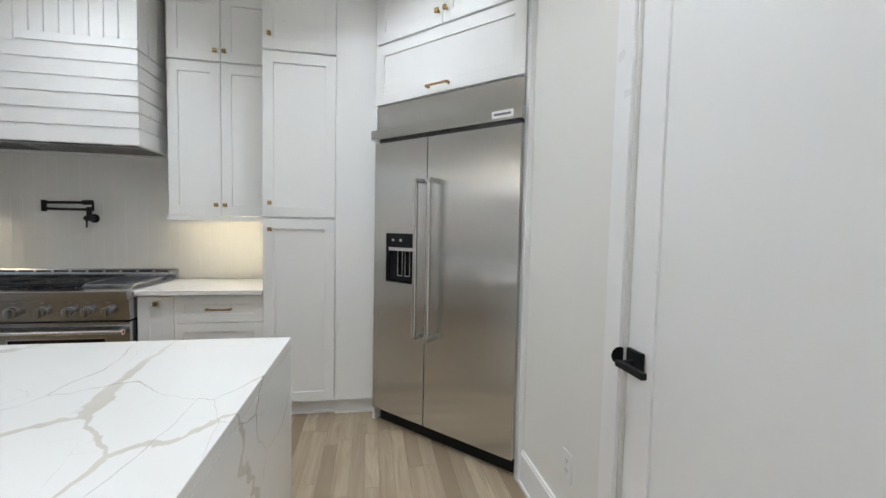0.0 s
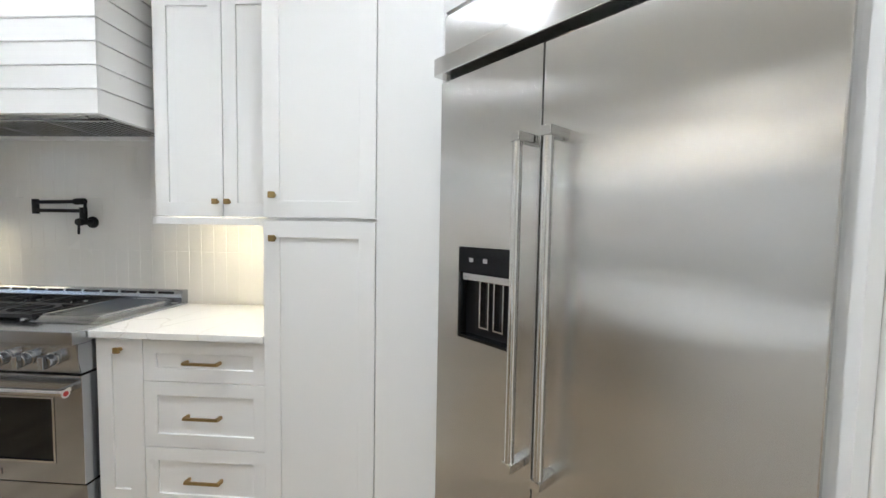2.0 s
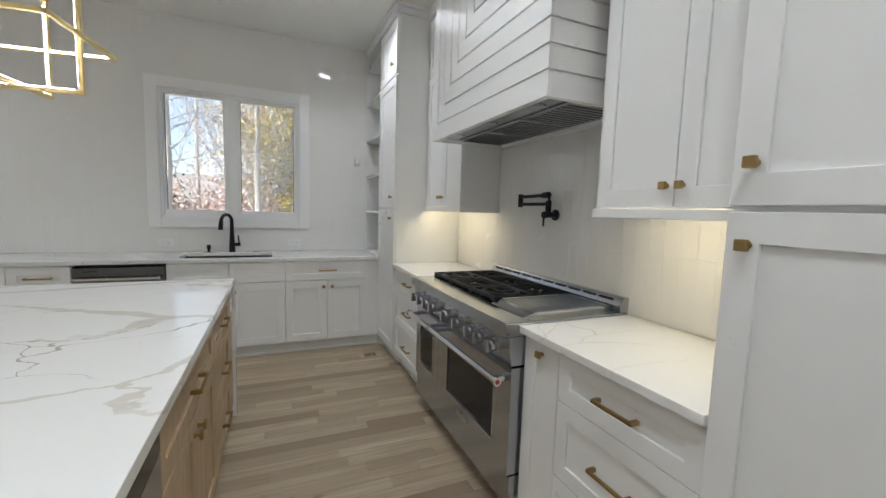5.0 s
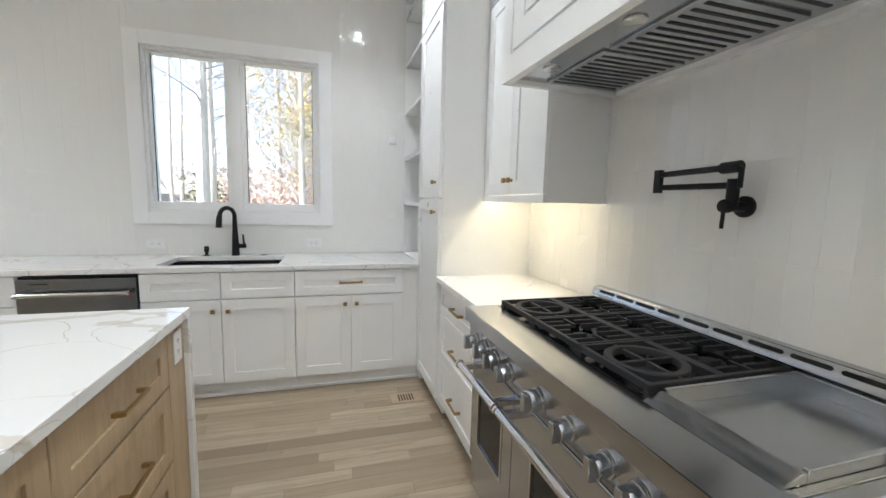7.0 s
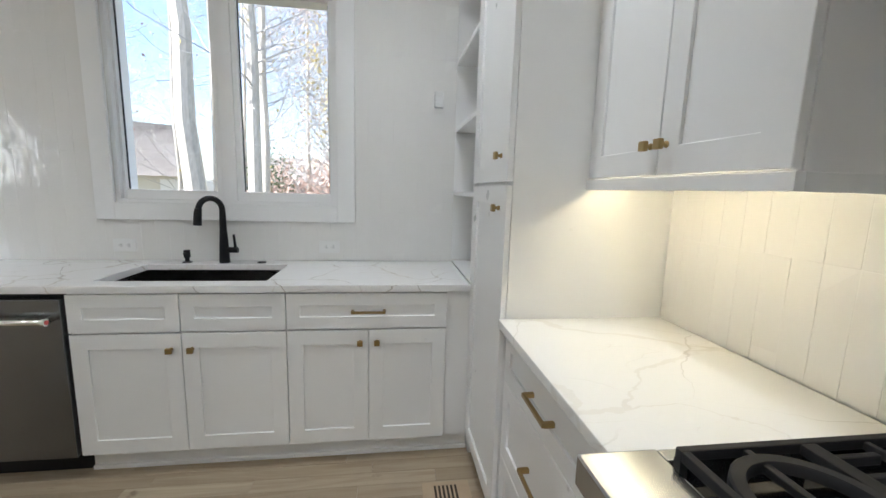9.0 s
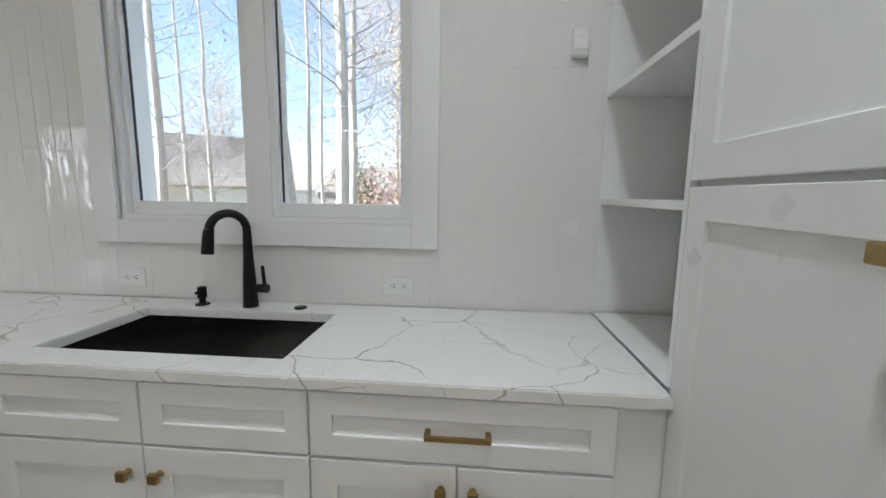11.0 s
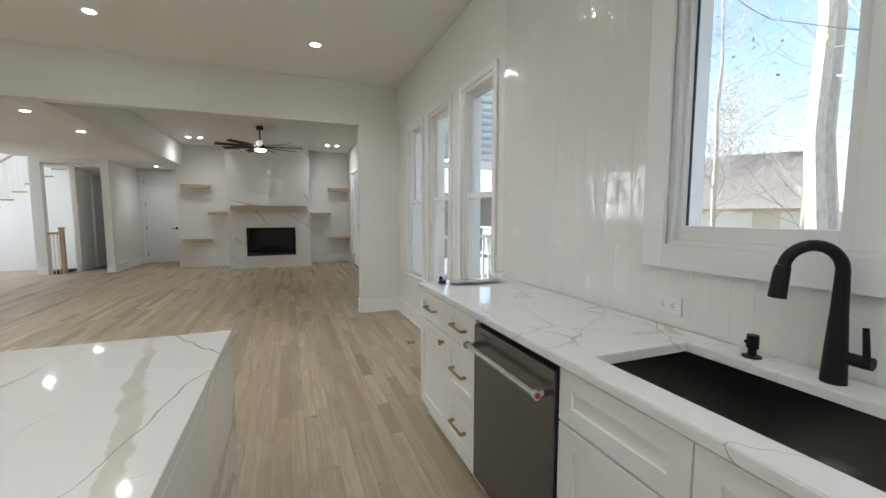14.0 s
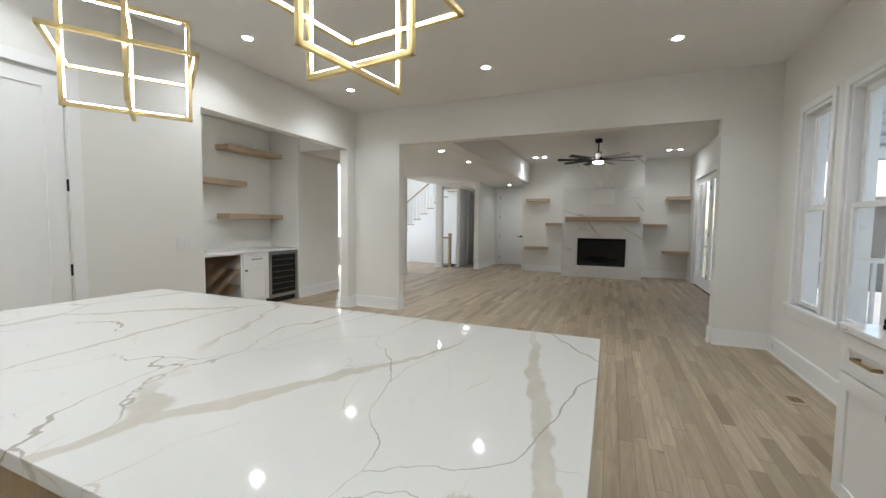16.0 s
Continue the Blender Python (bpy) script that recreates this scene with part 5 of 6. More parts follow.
# ---- lamps ----
def cube_pendant(at, turn):
    p = thing("pendant_lamp", at, turn, "gold pendant of interlocking square frames with white light strips", "lamp", "pendants over the island")
    t = 0.0082

    def square(h, fix, dz=0.0, axis="z"):
        def put(u, v):
            return (u, v, 0.0) if axis == "z" else ((u, 0.0, v + dz) if axis == "y" else (0.0, u, v + dz))
        bm, lb = NB(), NB()
        for s in (-1, 1):
            for q in (((-h, s * h), (h, s * h)), ((s * h, -h), (s * h, h))):
                a, b = Vector(put(*q[0])), Vector(put(*q[1]))
                e = Vector((t, t, t))
                lo = Vector([min(m, n) for m, n in zip(a, b)]) - e
                hi = Vector([max(m, n) for m, n in zip(a, b)]) + e
                box(bm, lo, hi, 0.0015)
                inw = -Vector(put(0, s)) if q[0][1] == q[1][1] else -Vector(put(s, 0))
                if axis != "z":
                    inw = inw + Vector((0, 0, dz)) if abs(inw.z) < 1e-6 and dz else inw
                inw = Vector((inw.x, inw.y, inw.z if axis != "z" else 0))
                n = Vector([0 if abs(c) < 0.5 else math.copysign(1, c) for c in inw])
                if axis != "z" and q[0][1] == q[1][1]:
                    n = Vector((0, 0, -s))
                c0, c1 = a + n * (t + 0.002), b + n * (t + 0.002)
                along = (b - a).normalized()
                c0, c1 = c0 + along * 0.03, c1 - along * 0.03
                f = Vector([0.002 if abs(k) > 0.5 else 0.0030 for k in n])
                lo = Vector([min(m, k) for m, k in zip(c0, c1)]) - f
                hi = Vector([max(m, k) for m, k in zip(c0, c1)]) + f
                box(lb, lo, hi)
        fr = part("square_frame", bm, GOLD, p)
        part("light_strip", lb, LED, fr, "glowing white light strip")

    square(0.216, "", 0.0, "y")
    square(0.203, "", 0.0, "x")
    square(0.234, "", 0.0, "z")
    bm = NB()
    tube(bm, [(0, 0, 0.225), (0, 0, KZ - at[2] - 0.03)], 0.005, 8)
    part("stem", bm, GOLD, p)
    bm = NB()
    disc(bm, (0, 0, KZ - at[2] - 0.0305), (0, 0, 1), 0.06, 0.03, 0.003)
    part("canopy", bm, GOLD, p)


cube_pendant((-1.255, 0.859, 2.035), 58)
cube_pendant((-2.435, 0.889, 2.035), 83)


def downlight(x, y, z, r=0.043):
    d = thing("recessed_downlight", (x, y, z), 0, "round recessed ceiling downlight, lit", "lamp", "downlights")
    bm = NB()
    pts = [(r * 1.35, -0.0015), (r * 1.32, -0.005), (r * 1.02, -0.006), (r, -0.001)]
    rings = [[bm.verts.new((q * math.cos(2 * math.pi * k / 28), q * math.sin(2 * math.pi * k / 28), zz)) for k in range(28)] for q, zz in pts]
    for r0, r1 in zip(rings, rings[1:]):
        for k in range(28):
            bm.faces.new((r0[k], r0[(k + 1) % 28], r1[(k + 1) % 28], r1[k]))
    part("trim_ring", bm, PLASTIC, d)
    bm = NB()
    disc(bm, (0, 0, -0.002), (0, 0, -1), r, 0.0015)
    part("lens", bm, LENS, d)
    return d


def beam(x, y, z, watts):
    """The light of a downlight: a small disc just under its lens, thrown down in a cone."""
    o = new("downlight_beam", bpy.data.lights.new("downlight_beam", "AREA"))
    o.data.shape, o.data.size, o.data.spread = "DISK", 0.08, radians(DOWNLIGHT_BEAM)
    o.data.energy, o.data.color = watts, (0.98, 0.99, 0.975)
    o.location = (x, y, z - 0.0085)


first = downlight(-3.68, -2.42, KZ)
# from (-1.82, 2.2) on, the lamp places are guessed along the ceiling rows
kitchen = ((-3.68, -2.42), (-1.82, -2.43), (0.06, -2.5), (0.09, -0.92), (-3.72, 2.40), (-1.82, 2.2), (-3.70, -0.90), (0.07, 0.66), (-0.30, 1.95))
for x, y in kitchen[1:]:
    copy_thing(first, pose(x, y, KZ))
for x, y in kitchen:
    beam(x, y, KZ, DOWNLIGHT_WATTS)
# the last three are added: one brightens the corridor door, two the niche
for x, y, z in ((-1.30, -8.65, KZ), (-1.54, -8.62, KZ), (-4.35, -8.60, KZ), (-4.58, -8.60, KZ),
                (-0.46, -4.35, LOW), (-0.51, -5.61, LOW), (-0.2, -10.4, LOW), (1.05, -2.4, 2.98), (1.05, -1.2, 2.98)):
    copy_thing(first, pose(x, y, z))
    beam(x, y, z, DOWNLIGHT_WATTS * (0.4 if y < -8 else 0.8))
# unseen lamps, added as fill for the tall stair hall
for x, y in ((3.4, -9.2), (3.4, -6.5), (3.4, -3.8), (3.4, -11.3)):
    copy_thing(first, pose(x, y, 5.4))
    beam(x, y, 5.4, DOWNLIGHT_WATTS * 1.2)


# ---- floor register, paper ----
def register(x, y, turn):
    v = thing("floor_vent", (x, y, 0.001), turn, "wooden floor register with dark slots", "vent")
    bm = NB()
    box(bm, (-0.07, -0.11, 0), (0.07, 0.11, 0.003), 0.001)
    p = part("frame", bm, OAK_SHELF, v)
    bm = NB()
    for k in range(6):
        box(bm, (-0.045, -0.055 + k * 0.019, 0.003), (0.045, -0.045 + k * 0.019, 0.0036))
    part("slots", bm, GAP, p)


register(-3.92, 2.645, 0)
register(-4.55, -1.95, 0)

m = thing("manual", (-4.51, -0.33, 0.917), 86, "folded white instruction leaflet on the worktop", "paper")
bm = NB()
n = 14
for s in range(2):
    rows = []
    for k in range(n + 1):
        u = k / n
        zz = 0.004 + 0.012 * math.sin(u * 5 + s) ** 2 + (0.06 * max(0, u - 0.75) * 4 if s else 0)
        rows.append([bm.verts.new((-0.05 + 0.02 * s + j * 0.055, -0.17 + u * 0.36, zz + 0.004 * j * s)) for j in range(3)])
    for a, b in zip(rows, rows[1:]):
        for j in range(2):
            bm.faces.new((a[j], a[j + 1], b[j + 1], b[j]))
bmesh.ops.solidify(bm, geom=bm.faces[:], thickness=0.0012)
p = part("sheet", bm, PAPER, m)
for k in range(6):
    bm = NB()
    box(bm, (-0.03, -0.10 + k * 0.03, 0.018), (0.03 - 0.02 * (k % 3), -0.098 + k * 0.03, 0.0184))
    part("print_line", bm, INK, p)
m = thing("charger", (-4.30, -0.39, 0.9165), 60, "small black plastic block on the worktop", "block")
bm = NB()
box(bm, (-0.03, -0.022, 0), (0.03, 0.022, 0.022), 0.005), box(bm, (-0.012, -0.022, 0.022), (0.012, 0.0, 0.045), 0.004)
part("case", bm, BLACK, m)


# ---- living room ----
def fireplace():
    x0, x1, yf, yb = -3.905, -1.98, -8.98, BY
    f = thing("fireplace", (0, 0, 0), 0, "marble-clad chimney breast with a black gas firebox", "fireplace")
    ox0, ox1, oz0, oz1 = -3.53, -2.38, 0.31, 1.02
    rows = [0.0, oz0, oz1, 1.46, 2.3, KZ - 0.001]
    for k, (a, b) in enumerate(zip(rows, rows[1:])):
        cols = (x0, ox0, ox1, x1) if k == 1 else (x0, (x0 + x1) / 2, x1)
        for j, (c, d) in enumerate(zip(cols, cols[1:])):
            if k == 1 and j == 1:
                continue
            bm = NB()
            box(bm, (c + 0.0007, yf, a + 0.0007), (d - 0.0007, yb + 0.001, b - 0.0007), 0.001)
            part("marble_panel", bm, MARBLE, f)
    bm = NB()
    t = 0.055
    for q in (((ox0, oz0), (ox0 + t, oz1)), ((ox1 - t, oz0), (ox1, oz1)), ((ox0 + t, oz0), (ox1 - t, oz0 + t)), ((ox0 + t, oz1 - t), (ox1 - t, oz1))):
        box(bm, (q[0][0], yf - 0.02, q[0][1]), (q[1][0], yf + 0.012, q[1][1]), 0.003)
    fr = part("firebox_frame", bm, BLACK, f)
    bm = NB()
    box(bm, (ox0, yf - 0.42, oz0), (ox1, yf - 0.40, oz1)), box(bm, (ox0, yf - 0.40, oz0), (ox0 + 0.02, yf - 0.02, oz1)), box(bm, (ox1 - 0.02, yf - 0.40, oz0), (ox1, yf - 0.02, oz1)), box(bm, (ox0, yf - 0.40, oz1 - 0.02), (ox1, yf - 0.02, oz1)), box(bm, (ox0, yf - 0.40, oz0), (ox1, yf - 0.02, oz0 + 0.06))
    part("firebox", bm, LINING, f, "dark firebox lining")
    rnd = random.Random(4)
    for k in range(6):
        bm = NB()
        cx = -2.95 + rnd.uniform(-0.22, 0.22)
        a = rnd.uniform(-0.5, 0.5)
        l = 0.22
        zz = oz0 + 0.10 + 0.045 * (k // 2)
        tube(bm, [(cx - l * math.cos(a), yf - 0.2 - l * math.sin(a) * 0.5, zz), (cx, yf - 0.2, zz + 0.012), (cx + l * math.cos(a), yf - 0.2 + l * math.sin(a) * 0.5, zz)], [0.03, 0.036, 0.028], 9)
        part("log", bm, IRON, f, "charred artificial log")
    m = thing("mantel_shelf", (0, 0, 0), 0, "thick light oak mantel beam", "shelf")
    bm = NB()
    box(bm, (-3.82, yf + 0.001, 1.46), (-2.07, yf + 0.2, 1.575), 0.004)
    part("beam", bm, OAK_SHELF, m)
    m = thing("media_plate", (0, 0, 0), 0, "white recessed media box on the marble", "plate")
    bm = NB()
    box(bm, (-3.24, yf + 0.0005, 1.90), (-2.67, yf + 0.012, 2.26), 0.003)
    part("plate", bm, PLASTIC, m)


fireplace()


def float_shelf(a, b, label="floating light oak shelf", group="living room shelves", th=0.07):
    lo, hi = [min(p, q) for p, q in zip(a, b)], [max(p, q) for p, q in zip(a, b)]
    s = thing("floating_shelf", (lo[0], lo[1], lo[2]), 0, label, "shelf", group)
    bm = NB()
    box(bm, (0, 0, 0), [h - l for l, h in zip(lo, hi)], 0.003)
    part("board", bm, OAK_SHELF, s)


for xa, xb, z in ((-1.54, -0.90, 2.02), (-1.979, -1.47, 1.335), (-1.54, -0.89, 0.65), (-4.999, -4.44, 2.02), (-4.49, -3.906, 1.325), (-4.999, -4.42, 0.645)):
    float_shelf((xa, BY + 0.001, z), (xb, BY + 0.27, z + 0.08))


def ceiling_fan():
    f = thing("ceiling_fan", (-2.89, -6.81, 0), 0, "black ceiling fan with many blades and a light", "fan")
    bm = NB()
    disc(bm, (0, 0, KZ - 0.0005), (0, 0, -1), 0.07, 0.07, 0.01)
    part("canopy", bm, BLACK, f)
    bm = NB()
    tube(bm, [(0, 0, KZ - 0.07), (0, 0, 2.78)], 0.013, 10)
    part("rod", bm, BLACK, f)
    bm = NB()
    tube(bm, [(0, 0, 2.80), (0, 0, 2.74), (0, 0, 2.68), (0, 0, 2.655)], [0.04, 0.075, 0.11, 0.105], 24)
    part("motor", bm, BLACK, f)
    bm = NB()
    tube(bm, [(0, 0, 2.6545), (0, 0, 2.63), (0, 0, 2.615)], [0.10, 0.095, 0.06], 24)
    part("light_lens", bm, FAN_GLOW, f, "glowing fan light")
    for k in range(9):
        a = 2 * math.pi * k / 9 + 0.2
        u, v = Vector((math.cos(a), math.sin(a), 0)), Vector((-math.sin(a), math.cos(a), 0))
        bm = NB()
        vs = []
        for zz in (0.0, 0.006):
            for r, h in ((0.09, 0.03), (0.25, 0.05), (0.78, 0.062), (0.80, 0.05)):
                for s in (-1, 1):
                    vs.append(bm.verts.new(u * r + v * h * s + Vector((0, 0, 2.70 + zz + 0.014 * s))))
        for k2 in range(3):
            for base in (0, 8):
                i = base + 2 * k2
                bm.faces.new((vs[i], vs[i + 2], vs[i + 3], vs[i + 1]))
            for s in (0, 1):
                i = 2 * k2 + s
                bm.faces.new((vs[i], vs[i + 2], vs[i + 10], vs[i + 8]))
        bm.faces.new((vs[0], vs[1], vs[9], vs[8])), bm.faces.new((vs[6], vs[7], vs[15], vs[14]))
        part("blade", bm, BLACK, f)


ceiling_fan()


def staircase():
    s = thing("staircase", (0, 0, 0), 0, "white staircase with oak treads and a slim handrail", "staircase")
    run, rise, x_start = 0.255, 0.19, 5.0
    for k in range(15):
        xa, z = x_start - k * run, (k + 1) * rise
        bm = NB()
        box(bm, (xa - run - 0.03, -11.45, z - 0.035), (xa, -10.46, z), 0.004)
        part("tread", bm, OAK_SHELF, s)
        bm = NB()
        box(bm, (xa - run, -11.44, max(0, z - 0.5)), (xa - 0.002, -10.50, z - 0.036))
        part("riser", bm, TRIM, s)
        for q in (0.3, 0.8):
            bm = NB()
            xx = xa - run * q
            tube(bm, [(xx, -10.53, z), (xx, -10.53, z + 0.86 + rise * (q - 0.3))], 0.012, 8)
            part("baluster", bm, TRIM, s)
    bm = NB()
    tube(bm, [(x_start - 0.1, -10.53, 1.08), (x_start - 15 * run, -10.53, 1.08 + 15 * rise - 0.08)], 0.028, 10)
    part("handrail", bm, OAK_SHELF, s)
    bm = NB()
    rims = []
    for yy in (-10.475, -10.495):
        rims.append([bm.verts.new(p) for p in ((x_start, yy, 0.001), (x_start - 15 * run, yy, 0.001), (x_start - 15 * run, yy, 15 * rise - 0.04), (x_start, yy, 0.14))])
    bm.faces.new(rims[0]), bm.faces.new(rims[1][::-1])
    for k in range(4):
        bm.faces.new((rims[0][k], rims[0][(k + 1) % 4], rims[1][(k + 1) % 4], rims[1][k]))
    part("skirt_wall", bm, TRIM, s)


staircase()
solid("wall_stairwell", [((1.22, -11.3, -1.5), (1.32, -9.75, 2.449)), ((0.76, -11.3, -1.5), (1.219, -11.15, 2.449)), ((0.76, -11.15, 2.45), (1.86, -9.5, 2.6))], WALL, "shaded wall of the stairwell", "wall")
nr = thing("newel_rail", (1.42, -9.45, 0), 0, "oak newel post with white balusters at the stairwell", "railing")
bm = NB()
box(bm, (-0.04, -0.04, -0.3), (0.04, 0.04, 1.02), 0.006), box(bm, (-0.05, -0.05, 1.02), (0.05, 0.05, 1.06), 0.008)
part("newel_post", bm, OAK_SHELF, nr)
bm = NB()
box(bm, (0.04, -0.025, 0.90), (0.26, 0.025, 0.95), 0.008)
part("handrail", bm, OAK_SHELF, nr)
for k in range(3):
    bm = NB()
    tube(bm, [(0.085 + k * 0.065, 0, -0.1), (0.085 + k * 0.065, 0, 0.90)], 0.011, 8)
    part("baluster", bm, TRIM, nr)


# ---- drinks niche ----
def bar():
    fx = 1.96

    def unit(name, ya, yb, label, cat="cabinet"):
        return thing(name, (fx, yb, 0), -90, label, cat), yb - ya

    dep = 2.57 - fx
    c, w = unit("wine_cooler", -3.50, -2.86, "stainless glass-door wine cooler under the counter", "wine cooler")
    bm = NB()
    box(bm, (0, 0.02, 0.09), (w, dep, 0.875))
    part("body", bm, BLACK, c)
    bm = NB()
    t = 0.06
    for q in (((0, 0.1), (t, 0.87)), ((w - t, 0.1), (w, 0.87)), ((t, 0.1), (w - t, 0.1 + t)), ((t, 0.87 - t), (w - t, 0.87))):
        box(bm, (q[0][0], -0.02, q[0][1]), (q[1][0], 0.0195, q[1][1]), 0.003)
    d = part("door", bm, STEEL_H, c)
    bm = NB()
    box(bm, (t, -0.006, 0.1 + t), (w - t, 0.0, 0.87 - t))
    part("glass", bm, BLACK_GLASS, d)
    for k in range(6):
        bm = NB()
        box(bm, (t + 0.02, -0.009, 0.22 + k * 0.1), (w - t - 0.02, -0.0065, 0.235 + k * 0.1))
        part("rack_front", bm, DARK_STEEL, d)
    bm = NB()
    box(bm, (0, 0.05, 0), (w, 0.06, 0.089))
    part("toe_grille", bm, BLACK, c)
    c, w = unit("bar_cabinet", -2.858, -2.37, "white bar cabinet with a drawer over a door")
    carcass(c, w, dep, TOE, 0.875, 1)
    d = front(c, 0, w, 0.68, 0.872, "drawer", 0.045)
    pull(d, w / 2, 0.775, 0.16, -0.022, BLACK, "dark bar pull")
    d = front(c, 0, w, TOE + 0.003, 0.675)
    knob(d, 0.04, 0.61, -0.022, BLACK, "dark knob")
    c, w = unit("wine_rack", -2.368, -1.45, "open light oak wine rack with crossing boards", "wine rack")
    bm = NB()
    box(bm, (0, 0, 0.0), (w, 0.02, 0.09)), box(bm, (0, 0, 0.09), (w, dep, 0.11)), box(bm, (0, 0, 0.11), (0.02, dep, 0.875)), box(bm, (w - 0.02, 0, 0.11), (w, dep, 0.875)), box(bm, (0.02, dep - 0.02, 0.11), (w - 0.02, dep, 0.875)), box(bm, (0.02, 0, 0.855), (w - 0.02, dep - 0.02, 0.875))
    part("frame", bm, CABINET, c)
    slope = 0.82
    for k in range(-3, 4):
        base = 0.13 + k * 0.235
        ua, ub = max(0.022, (0.118 - base) / slope), min(w - 0.022, (0.848 - base) / slope)
        if ub - ua < 0.06:
            continue
        bm = NB()
        vs = [bm.verts.new((u, y, base + slope * u)) for y in (0.006, dep - 0.03) for u in (ua, ub)]
        bm.faces.new((vs[0], vs[1], vs[3], vs[2]))
        bmesh.ops.solidify(bm, geom=bm.faces[:], thickness=0.018)
        part("board", bm, OAK_SHELF, c, smooth=False)
    bm = NB()
    box(bm, (fx - 0.035, -3.515, 0.8755), (2.575, -0.70, 0.91), 0.003)
    tagged(new("worktop", mesh_of("worktop", bm, QUARTZ)), "white quartz counter of the drinks niche", "worktop")
    for ya, yb, z in ((-3.518, -2.44, 2.48), (-2.77, -1.6, 1.93), (-3.518, -2.44, 1.41)):
        float_shelf((2.28, ya, z), (2.578, yb, z + 0.075), "floating light oak shelf in the niche", "niche shelves")


bar()
panel_door("door_4", (5.04, -4.2, 0), -90, 0.9, 2.2, "white door at the far end of the hall", "r", True, casing=False)

# ---- outdoors ----
solid("ground", [((-400, -400, -1.2), (400, 400, -1.0))], GRASS, "autumn lawn with fallen leaves", "ground")


def tree(at, height, r0, seed, lean=(0, 0), leaf=None, leaves=0, first=0.35, twigs=44, label="tall bare autumn tree with pale bark", leaf_size=0.05, depth=3, reach=1.0):
    rnd = random.Random(seed)
    t = thing("tree", at, 0, label, "tree", "garden trees")
    trunk, fine = NB(), NB()
    tips = []
    n = 9
    pts = []
    p = Vector((0, 0, -0.1))
    for k in range(n):
        u = k / (n - 1)
        pts.append(Vector((lean[0] * u * height + rnd.uniform(-0.06, 0.06) * (k > 0), lean[1] * u * height + rnd.uniform(-0.06, 0.06) * (k > 0), u * height - 0.1)))
    tube(trunk, pts, [r0 * (1.25 if k == 0 else 1 - 0.78 * k / (n - 1)) for k in range(n)], 10)

    def limb(start, way, length, r, level):
        q = [start]
        d = way.normalized()
        m = 5 if level < 2 else 4
        for k in range(m):
            d = (d + Vector((rnd.uniform(-0.3, 0.3), rnd.uniform(-0.3, 0.3), rnd.uniform(-0.12, 0.25)))).normalized()
            q.append(q[-1] + d * length / m)
        tube(fine, q, [r * (1 - 0.8 * k / m) for k in range(m + 1)], 5 if level == 0 else 3, False)
        if level < depth - 1:
            for k in range(6 if level == 0 else 4):
                i = rnd.randint(1, m)
                side = Vector((rnd.uniform(-1, 1), rnd.uniform(-1, 1), rnd.uniform(-0.2, 0.9)))
                limb(q[i], d * 0.5 + side, length * rnd.uniform(0.4, 0.65), r * 0.45, level + 1)
        else:
            tips.extend(q[1:])

    for k in range(twigs):
        u = first + (1 - first) * (k + rnd.random()) / twigs
        f = u * (n - 1)
        i = min(int(f), n - 2)
        s = pts[i].lerp(pts[i + 1], f - i)
        a = rnd.uniform(0, 2 * math.pi)
        limb(s, Vector((math.cos(a), math.sin(a), rnd.uniform(0.2, 0.9))), reach * height * rnd.uniform(0.12, 0.26) * (1.25 - u * 0.6), r0 * 0.13 * (1.2 - u), 0)
    part("trunk", trunk, BARK, t)
    part("limbs", fine, TWIG, t)
    if leaves and tips:
        verts, faces = [], []
        for k in range(leaves):
            c = rnd.choice(tips) + Vector((rnd.gauss(0, 0.12), rnd.gauss(0, 0.12), rnd.gauss(0, 0.12)))
            a, b = Vector((rnd.gauss(0, 1), rnd.gauss(0, 1), rnd.gauss(0, 1))).normalized(), Vector((rnd.gauss(0, 1), rnd.gauss(0, 1), rnd.gauss(0, 1))).normalized()
            s = leaf_size * rnd.uniform(0.6, 1.3)
            i = len(verts)
            verts += [c - a * s, c + b * s * 0.5, c + a * s, c - b * s * 0.5]
            faces.append((i, i + 1, i + 2, i + 3))
        me = bpy.data.meshes.new("crown")
        me.from_pydata(verts, [], faces)
        me.materials.append(leaf)
        ob = new("crown", me)
        ob.parent = t
        ob["kind"] = "stuff"
    return t


tree((-12.6, -0.85, -1.0), 15, 0.18, 1, (0.01, 0.0), LEAF_Y, 300, 0.3)
tree((-13.6, -0.95, -1.0), 14, 0.13, 2, (0.0, 0.01), LEAF_Y, 300, 0.25)
tree((-11.6, -1.70, -1.0), 15, 0.24, 3, (0.02, -0.035), None, 0, 0.4)
tree((-15.2, -2.45, -1.0), 12, 0.06, 14, (0.0, 0.01), LEAF_Y, 250, 0.2, 22, "thin young tree with a few yellow leaves")
tree((-13.9, -6.6, -1.0), 14, 0.15, 4, (0.0, 0.01), LEAF_R, 250, 0.2)
tree((-15.5, 1.2, -1.0), 10, 0.13, 5, (0.0, 0.02), LEAF_Y, 2600, 0.15, 90, "slender autumn tree with yellow and blue-grey twigs", 0.05, 3, 1.4)
tree((-17.5, 2.6, -1.0), 11, 0.15, 6, (0.0, 0.0), LEAF_Y, 17000, 0.12, 80, "autumn tree with yellowing leaves", 0.08, 3, 1.1)
tree((-19.6, 3.6, -1.0), 10, 0.17, 16, (0.0, 0.0), LEAF_G, 15000, 0.08, 90, "dark evergreen tree behind the yellow one", 0.08, 3, 0.9)
tree((-19.0, 0.2, -1.0), 12, 0.16, 7, (0.0, 0.0), LEAF_P, 6000, 0.12, 90, "autumn tree with pale russet leaves", 0.06, 3, 1.4)
